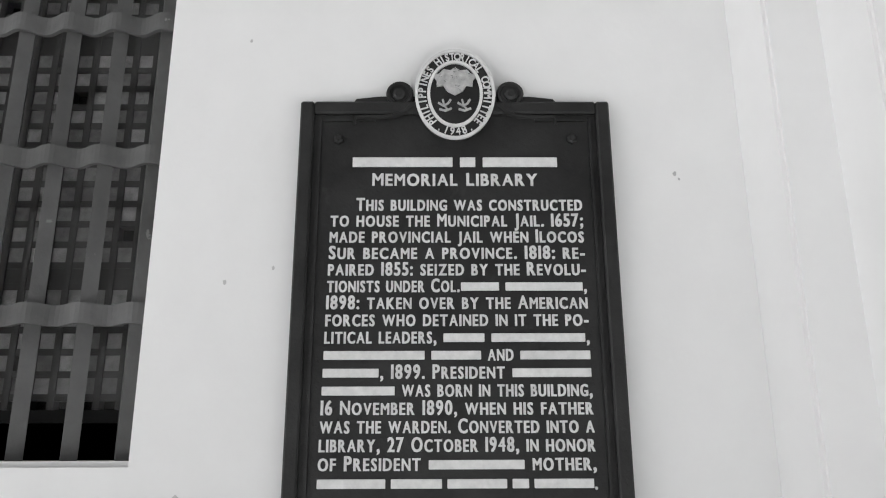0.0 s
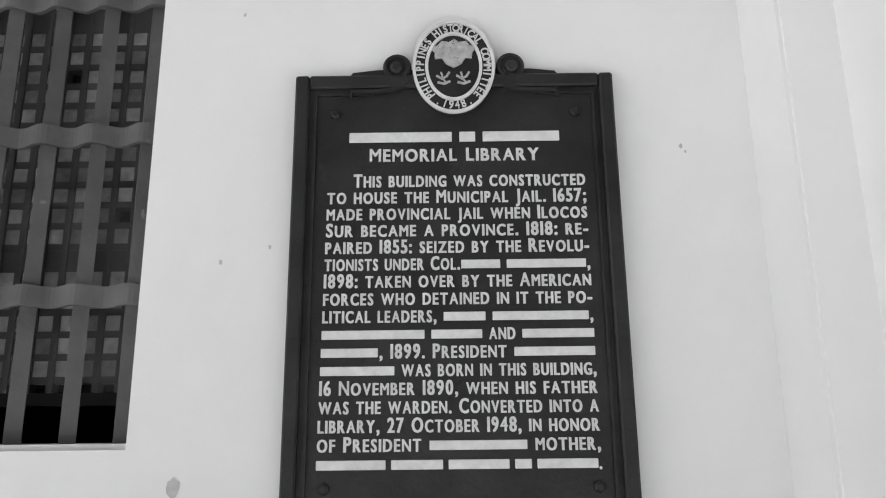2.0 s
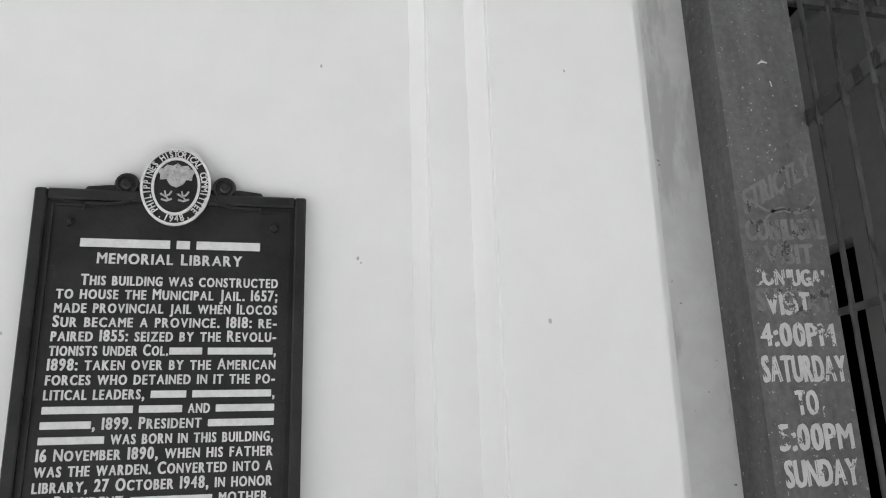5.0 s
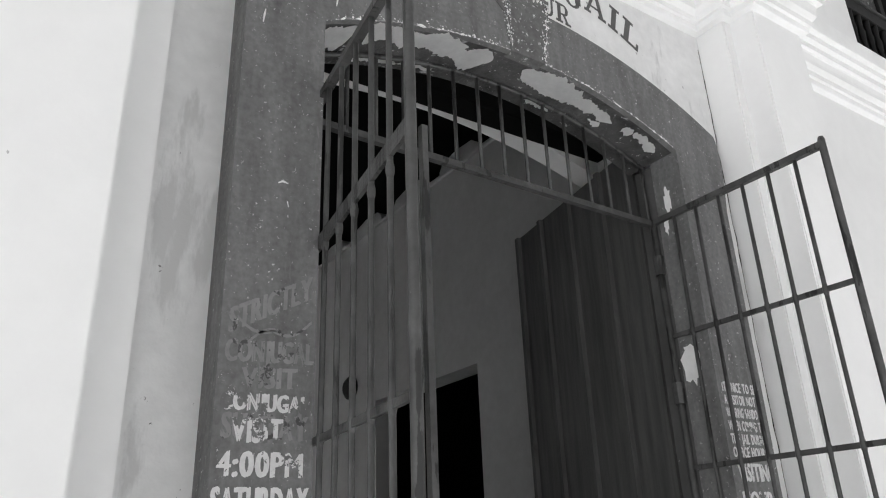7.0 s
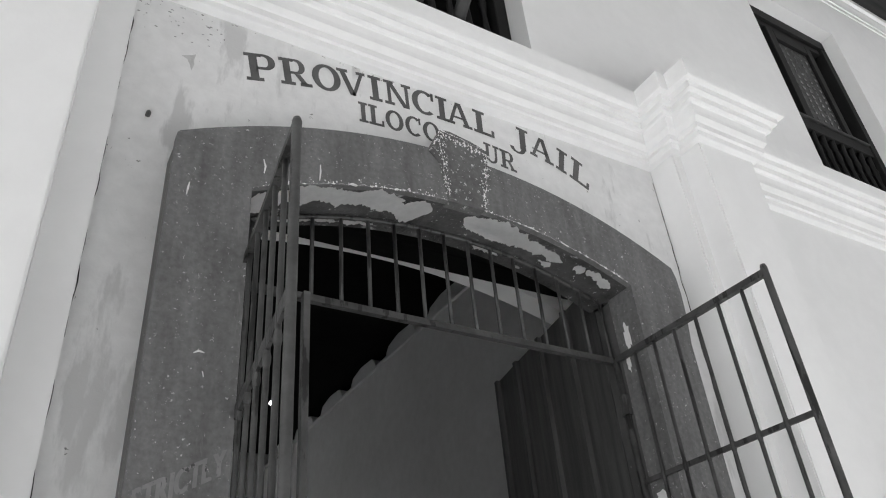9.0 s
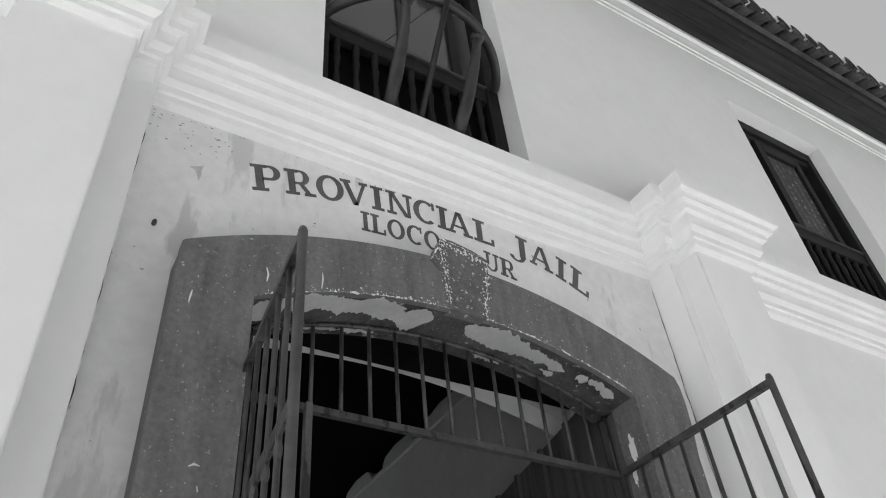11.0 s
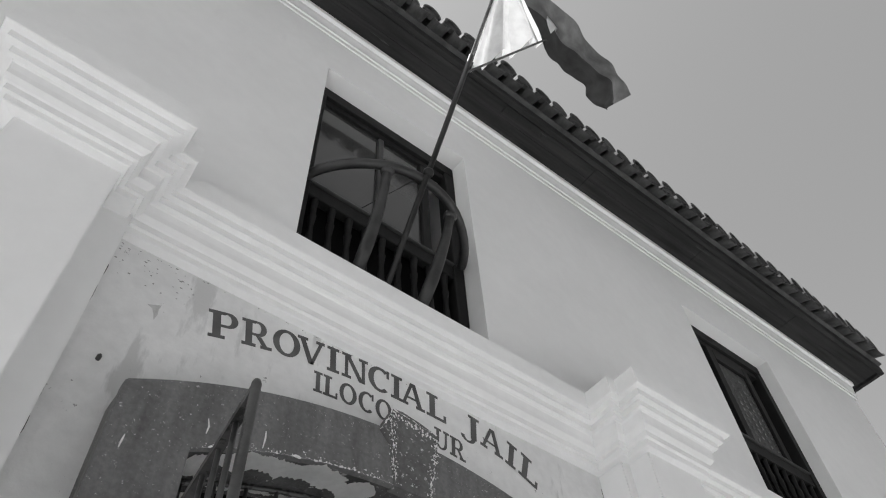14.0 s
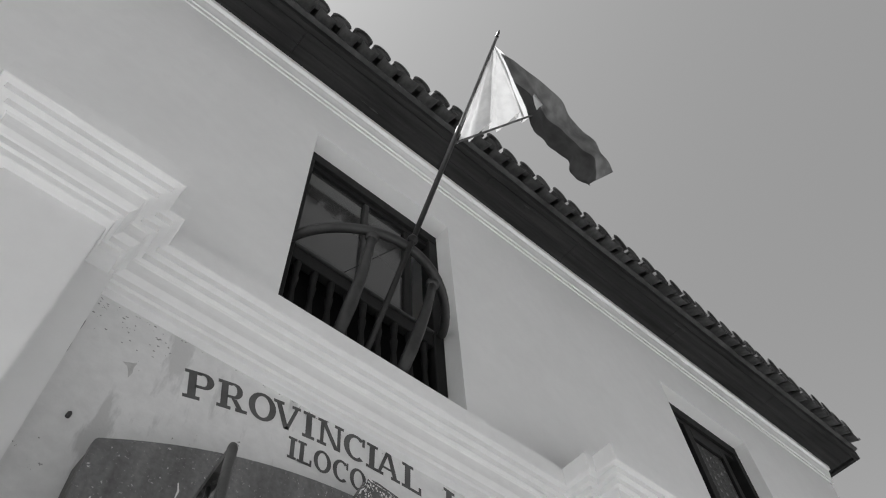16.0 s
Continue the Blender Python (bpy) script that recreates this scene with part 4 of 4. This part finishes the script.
part("shade", bm, FRAMEWOOD, lamp, smooth=False)
plate = thing("door_plate", "small pale plate above the side doorway", "plate", at=(5.197, 3.85, 3.37))
bm = bmesh.new()
box(bm, (-0.005, -0.09, -0.03), (0.002, 0.09, 0.03), 0.002)
part("panel", bm, SILVER, plate)
bulb = thing("hanging_bulb", "small lit bulb hanging from the dark hall ceiling", "lamp", at=(4.11, 5.0, 4.945))
bm = bmesh.new()
tube(bm, [(0, 0, 0.045), (0, 0, 0.674)], 0.004, 6)
part("cord", bm, FRAMEWOOD, bulb)
bm = bmesh.new()
tube(bm, [(0, 0, 0.02), (0, 0, 0.03), (0, 0, 0.06)], [0.014, 0.016, 0.008], 10)
part("socket", bm, FRAMEWOOD, bulb)
bm = bmesh.new()
tube(bm, [(0, 0, 0.019), (0, 0, 0.008), (0, 0, -0.008), (0, 0, -0.022), (0, 0, -0.028)], [0.011, 0.018, 0.024, 0.017, 0.005], 12)
part("glass", bm, LIT, bulb, "glowing glass bulb", smooth=True)
# unseen near-black backing, added so the window openings stay dark
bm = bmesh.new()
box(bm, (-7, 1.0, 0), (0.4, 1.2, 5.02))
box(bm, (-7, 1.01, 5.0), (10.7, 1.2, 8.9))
structure("wall_rooms_back", bm, UNLIT, "near-black backing added to keep the windows dark", "wall")

# ---- barred window beside the marker ----
win1 = thing("window_1", "tall barred iron window with a dark lattice shutter behind", "window", kind="structure")
wx0, wx1, wz0, wz1 = W1
bm = bmesh.new()
box(bm, (wx0, 0.05, wz0 - 0.001), (wx1, 0.35, wz0 + 0.012))
part("sill", bm, TRIM, win1)
BX = [-0.372 - 0.118 * k for k in range(11)]
for x in BX:
    bm = bmesh.new()
    bar(bm, (x, 0.125, wz0 + 0.01), (x, 0.125, wz1), 0.034, 0.034, radians(27))
    part("bar", bm, BARS, win1)
for z in (1.955, 2.335, 2.69, 3.05):
    bm = bmesh.new()
    lo, up = [], []
    N = 120
    for i in range(N + 1):
        x = wx1 - 0.004 - (wx1 - wx0 - 0.008) * i / N
        w = 0.5 + 0.5 * math.cos((x - BX[0]) / 0.118 * 2 * math.pi)
        y = 0.105 - 0.022 * w
        dz = 0.004 * w
        lo.append((x, y, z - 0.024 + dz))
        up.append((x, y, z + 0.024 + dz))
    va = [[bm.verts.new((p[0], p[1] + o, p[2])) for p in q] for q, o in ((lo, 0), (up, 0), (up, 0.012), (lo, 0.012))]
    for u, v in zip(va, va[1:] + va[:1]):
        for i in range(N):
            bm.faces.new((u[i], u[i + 1], v[i + 1], v[i]))
    part("wavy_band", bm, BARS, win1, smooth=False)
bm = bmesh.new()
box(bm, (wx0, 0.30, wz0 + 0.10), (wx1, 0.345, wz0 + 0.13))
shut = part("shutter", bm, FRAMEWOOD, win1, "dark wooden lattice shutter with clouded panes")
PIT = 0.0555
nx, nz = 24, 29
for k in range(nx):
    bm = bmesh.new()
    x = wx1 + 0.02 - PIT * k
    box(bm, (x - 0.0085, 0.300, wz0 + 0.131), (x + 0.0085, 0.330, wz1))
    part("lattice_upright", bm, LATTICE, shut)
for k in range(nz):
    bm = bmesh.new()
    z = wz0 + 0.16 + PIT * k
    box(bm, (wx0, 0.302, z - 0.0085), (wx1, 0.332, z + 0.0085))
    part("lattice_rail", bm, LATTICE, shut)
    if k % 6 == 5:
        bm = bmesh.new()
        box(bm, (wx0, 0.3035, z + 0.009), (wx1, 0.336, z + PIT - 0.009))
        part("lock_rail", bm, LATTICE, shut)
bm = bmesh.new()
for i in range(nx):
    for k in range(nz):
        x, z = wx1 + 0.02 - PIT * (i + 0.5), wz0 + 0.16 + PIT * (k + 0.5)
        if random.random() < 0.03 or k % 6 == 5:
            continue
        t1, t2 = random.uniform(-0.0015, 0.0015), random.uniform(-0.0015, 0.0015)
        bm.faces.new([bm.verts.new(p) for p in ((x - 0.02, 0.306 + t1, z - 0.02), (x + 0.02, 0.306 + t2, z - 0.02), (x + 0.02, 0.306 - t1, z + 0.02), (x - 0.02, 0.306 - t2, z + 0.02))])
tagged(part("panes", bm, SHELL, shut), kind="stuff")
bm = bmesh.new()
box(bm, (wx0 + 0.002, 0.270, wz0 + 0.13), (wx1 - 0.002, 0.273, wz1))
part("glass_pane", bm, GLASS, win1, "old clear glass").visible_shadow = False


# ---- upper windows ----
def upper_window(x0, x1, z0, z1, name, glazed):
    w = thing(name, "tall upper window with black wooden frame and turned balusters", "window", "upper windows", "structure")
    y = 0.19 if glazed else 0.165

    def piece(nm, a, b, mat=FRAMEWOOD, bev=0.006):
        bm = bmesh.new()
        box(bm, a, b, bev)
        return part(nm, bm, mat, w)
    piece("frame_head", (x0, y, z1 - 0.14), (x1, y + 0.12, z1))
    piece("frame_jamb", (x0, y, z0), (x0 + 0.1, y + 0.12, z1 - 0.14))
    piece("frame_jamb", (x1 - 0.1, y, z0), (x1, y + 0.12, z1 - 0.14))
    piece("track", (x0 + 0.1, y + 0.03, z1 - 0.22), (x1 - 0.1, y + 0.1, z1 - 0.145))
    rz = 6.34
    piece("handrail", (x0 + 0.1, y + 0.012, rz - 0.14), (x1 - 0.1, y + 0.08, rz - 0.002), FRAMEWOOD)
    piece("rail_cap", (x0 + 0.1, y - 0.008, rz), (x1 - 0.1, y + 0.09, rz + 0.022), BOWWOOD)
    n = 9
    for k in range(n):
        x = x0 + 0.17 + (x1 - x0 - 0.34) * k / (n - 1)
        bm = bmesh.new()
        pr = [(0, 0.03), (0.08, 0.03), (0.1, 0.02), (0.2, 0.036), (0.34, 0.042), (0.5, 0.026), (0.66, 0.018), (0.8, 0.03), (0.84, 0.022), (1, 0.03)]
        tube(bm, [(x, y + 0.045, 5.30 + (rz - 0.145 - 5.30) * f) for f, r in pr], [r for f, r in pr], 10)
        part("baluster", bm, FRAMEWOOD, w, smooth=True)
    bm = bmesh.new()
    box(bm, (x0 + 0.1, y + 0.10, z0), (x1 - 0.1, y + 0.11, 6.25))
    part("lower_shutter", bm, UNLIT, w)
    if glazed:
        # open bay with a pale ceiling behind, one sash pushed aside
        piece("mullion", (x0 + 0.66, y + 0.03, 6.32), (x0 + 0.71, y + 0.08, z1 - 0.22), BOWWOOD)
        bm = bmesh.new()
        box(bm, (x0 + 0.1, y + 0.06, 6.3), (x0 + 1.1, y + 0.068, z1 - 0.2))
        part("pane", bm, PANE, w, "dusty dark glass")
        piece("sash_stile", (x1 - 0.36, y + 0.03, 6.32), (x1 - 0.28, y + 0.09, z1 - 0.22))
    else:
        piece("sash_stile", (x0 + 0.47, y + 0.02, 6.37), (x0 + 0.585, y + 0.1, z1 - 0.22))
        piece("sash_stile", (x1 - 0.40, y + 0.02, 6.37), (x1 - 0.31, y + 0.1, z1 - 0.22))
        piece("sash_rail", (x0 + 0.585, y + 0.02, z1 - 0.36), (x1 - 0.40, y + 0.09, z1 - 0.22))
        bm = bmesh.new()
        nx, nz = 5, 14
        a, b, c, e = x0 + 0.59, x1 - 0.405, 6.37, z1 - 0.365
        box(bm, (a, y + 0.05, c), (b, y + 0.055, e))
        sash = part("sash_panel", bm, LATTICE, w)
        bm = bmesh.new()
        box(bm, (-0.013, -0.004, -0.017), (0.013, 0.002, 0.017))
        pm = mesh_of("shell_pane", bm, CAPIZ)
        for i in range(nx):
            for k in range(nz):
                ob = new("shell_pane", pm)
                ob.parent = sash
                ob.location = (a + (b - a) * (i + 0.5) / nx, y + 0.048, c + (e - c) * (k + 0.5) / nz)
    return w


upper_window(*WIN[0], "window_2", True)
upper_window(*WIN[1], "window_3", False)
bm = bmesh.new()
box(bm, (-7, 0.7, 8.0), (10.7, 1.0, 8.1))
structure("ceiling_upper", bm, INNER, "pale ceiling strip of the upper rooms", "ceiling")

# ---- bow rail and flag ----
bow = thing("bow_rail", "grey bent-wood bow rail with two struts at the upper window", "railing")
bm = bmesh.new()
cx, rz = 3.34, 6.35
pts = []
for k in range(25):
    a = math.pi * k / 24
    pts.append((cx - 0.68 * math.cos(a), 0.17 - 0.45 * math.sin(a) ** 1.5, rz - 0.02))
tube(bm, pts, 0.036, 8)
part("hoop", bm, BOWWOOD, bow, smooth=True)
for top, foot in (((3.08, -0.20, 6.30), (3.035, 0.02, 5.42)), ((3.655, -0.165, 6.30), (3.52, 0.02, 5.42))):
    bm = bmesh.new()
    a, b = Vector(top), Vector(foot)
    pts = [a.lerp(b, f) + Vector((0, -0.05 * math.sin(f * math.pi), 0)) for f in (0, 0.2, 0.4, 0.6, 0.8, 1)]
    tube(bm, pts, [0.034, 0.032, 0.036, 0.04, 0.044, 0.04], 8)
    part("strut", bm, BOWWOOD, bow, smooth=True)
    bm = bmesh.new()
    bmesh.ops.create_icosphere(bm, subdivisions=2, radius=0.052, matrix=Matrix.Translation(a))
    part("knob", bm, BOWWOOD, bow, smooth=True)

flag = thing("flagpole", "slanting flagpole with a flag flying from the upper window", "flag")
P0, P1 = Vector((3.272, 0.0, 5.55)), Vector((3.545, -1.40, 9.03))
bm = bmesh.new()
Q = P0.lerp(P1, 0.60)
tube(bm, [P0 - (P1 - P0) * 0.07, Q], 0.021, 10)
part("lower_pole", bm, POLE, flag, smooth=True)
# brighter metal from here up stands for sunlight on the pole
bm = bmesh.new()
tube(bm, [Q, P1], 0.016, 10)
part("upper_pole", bm, SUNPOLE, flag, "upper pole coloured brighter for the sun on it")
bm = bmesh.new()
u = (P1 - P0).normalized()
tube(bm, [P1, P1 + u * 0.03, P1 + u * 0.05, P1 + u * 0.10, P1 + u * 0.16], [0.012, 0.022, 0.008, 0.016, 0.002], 8)
part("finial", bm, POLE, flag, smooth=True)
bm = bmesh.new()
bmesh.ops.create_icosphere(bm, subdivisions=2, radius=0.04, matrix=Matrix.Translation(P0.lerp(P1, 0.235)))
part("socket", bm, POLE, flag, smooth=True)


def sheet(nu, nv, fn):
    bm = bmesh.new()
    g = [[bm.verts.new(fn(i / nu, k / nv)) for k in range(nv + 1)] for i in range(nu + 1)]
    for i in range(nu):
        for k in range(nv):
            bm.faces.new((g[i][k], g[i + 1][k], g[i + 1][k + 1], g[i][k + 1]))
    return bm


A, B = P0.lerp(P1, 0.965), P0.lerp(P1, 0.545)
TIPV = Vector((4.36, -1.22, 8.86))


def hoist(a, b):
    """The white triangle next to the pole, gathered in folds towards its top."""
    p = A.lerp(B, b).lerp(A.lerp(TIPV, b), a)
    return p + Vector((0.0, -1, 0.2)) * (0.06 * math.sin(a * 21 + b * 1.5) + 0.045 * math.sin(a * 43 + 2) + 0.012 * math.sin(a * 90 + 5 * b)) * b ** 0.7


part("white_triangle", sheet(44, 24, hoist), FLAGWHITE, flag, smooth=True)


def bend(p, q, r, f):
    return Vector(p) * ((1 - f) ** 2) + Vector(q) * (2 * f * (1 - f)) + Vector(r) * (f * f)


def fly(lo, hi):
    """The streaming cloth past the triangle, from lo to hi of its breadth, hanging in uneven folds."""
    def fn(a, b):
        f = lo + (hi - lo) * b
        up = bend(A.lerp(TIPV, 0.12), (4.86, -1.45, 9.05), (5.30, -1.15, 8.74), a)
        dn = bend(TIPV.lerp(B, 0.22), (4.46, -1.00, 8.26), (5.10, -1.02, 8.42), a)
        p = up.lerp(dn, f)
        w = 0.3 + 0.7 * a
        return p + Vector((0.03, -0.55, -0.45)) * w * (0.10 * math.sin(8.5 * a + 3.2 * f) + 0.04 * math.sin(19 * a - 5 * f + 1) + 0.015 * math.sin(37 * a + 9 * f))
    return sheet(40, 14, fn)


part("upper_stripe", fly(0.0, 0.46), FLAGMID, flag, "mid-grey upper stripe of the cloth", smooth=True)
part("lower_stripe", fly(0.46, 1.0), FLAGDARK, flag, "dark lower stripe of the cloth", smooth=True)
part("lower_hem", sheet(20, 3, lambda a, b: B.lerp(TIPV, a) + Vector((0.012, 0.0, -0.025)) * b), FLAGMID, flag, smooth=True)

bm = bmesh.new()
tube(bm, [P0.lerp(P1, 0.235), (3.12, 0.19, 6.36)], 0.0035, 5)
part("tie_wire", bm, POLE, flag)

# ---- eave and roof ----
bm = bmesh.new()
EX1 = 11.18
box(bm, (-6.9, -0.05, 8.803), (EX1 - 0.06, 1.2, 8.83))
eave = structure("eave_soffit", bm, SOFFIT, "dark board soffit under the eave", "eave")
for k in range(10):
    x0 = -6.9 + 1.8 * k + 0.001
    x1 = min(x0 + 1.798, EX1 - 0.06)
    for a, b in ((-0.2065, -0.052), (-0.36, -0.2075)):
        bm = bmesh.new()
        box(bm, (x0, a, 8.802), (x1, b, 8.822), 0.003)
        part("board", bm, SOFFIT, eave)
bm = bmesh.new()
box(bm, (4.42, -0.35, 8.792), (5.0, -0.25, 8.801), 0.002)
mend = part("patch_board", bm, SOFFIT, eave, "mending board with screws")
for x in (4.48, 4.60, 4.78, 4.93):
    bm = bmesh.new()
    tube(bm, [(x, -0.30, 8.793), (x, -0.30, 8.788)], 0.012, 6)
    part("screw", bm, FRAMEWOOD, mend)
bm = bmesh.new()
box(bm, (-7, -0.425, 8.775), (EX1, -0.362, 8.90), 0.008)
box(bm, (EX1 - 0.06, -0.36, 8.776), (EX1, 9, 8.90), 0.008)
structure("fascia", bm, SOFFIT, "dark weathered fascia board along the eave", "eave")
bm = bmesh.new()
prism(bm, [(-0.44, 8.905), (9.2, 12.6), (9.2, 12.5), (0.3, 8.905)], "x", -7.0, EX1 - 0.02)
box(bm, (-7, -0.47, 8.903), (EX1 - 0.03, -0.43, 8.935))
roof = structure("roof", bm, TILE, "clay barrel tile roof with dark weathered tiles", "roof")
SL = radians(22)


def barrel(r0, r1, length, up, thick=0.016, n=8):
    """A half-round tapered tile along +y, rising with the slope; up: crown upwards."""
    bm = bmesh.new()
    rows = []
    for y, r in ((0.0, r0), (length, r1)):
        for rr in (r, r - thick):
            rows.append([bm.verts.new((rr * math.cos(math.pi * k / n), y * math.cos(SL), (1 if up else -1) * rr * (1.68 if up else 0.8) * math.sin(math.pi * k / n) + y * math.sin(SL))) for k in range(n + 1)])
    for a, b in ((0, 2), (1, 3), (0, 1), (2, 3)):
        for k in range(n):
            bm.faces.new((rows[a][k], rows[a][k + 1], rows[b][k + 1], rows[b][k]))
    for k in (0, n):
        bm.faces.new((rows[0][k], rows[1][k], rows[3][k], rows[2][k]))
    return mesh_of("roof_tile", bm, TILE)


def plug(r, n=10):
    """The mortar that closes the lower end of a cover tile, set back a little."""
    bm = bmesh.new()
    lip = [(r * math.cos(math.pi * k / n), r * 1.68 * math.sin(math.pi * k / n)) for k in range(n + 1)]
    prism(bm, lip, "y", 0.012, 0.06)
    return mesh_of("mortar_plug", bm, MORTAR)


PLUG = plug(0.087)
COVER, PAN = barrel(0.108, 0.088, 0.45, True, 0.022, 10), barrel(0.10, 0.085, 0.45, False)
STEP = 0.244
for k in range(52):
    x = EX1 - 0.335 - STEP * k
    for row in range(2):
        off = row * 0.36
        for mesh, dx, dy, dz in ((COVER, 0, -0.03, 0.092), (PAN, STEP / 2, -0.02, 0.06), (PLUG, 0, -0.03, 0.092)):
            if mesh == PLUG and row:
                continue
            ob = new(mesh.name.split(".")[0], mesh)
            ob.parent = roof
            ob.location = (x + dx + random.uniform(-0.008, 0.008), -0.565 + dy + off * math.cos(SL) + random.uniform(-0.014, 0.014), 8.90 + dz + off * math.sin(SL) + 0.012 * row + random.uniform(-0.006, 0.006))
            ob.rotation_euler = (random.uniform(-0.02, 0.02), random.uniform(-0.05, 0.05), random.uniform(-0.03, 0.03))
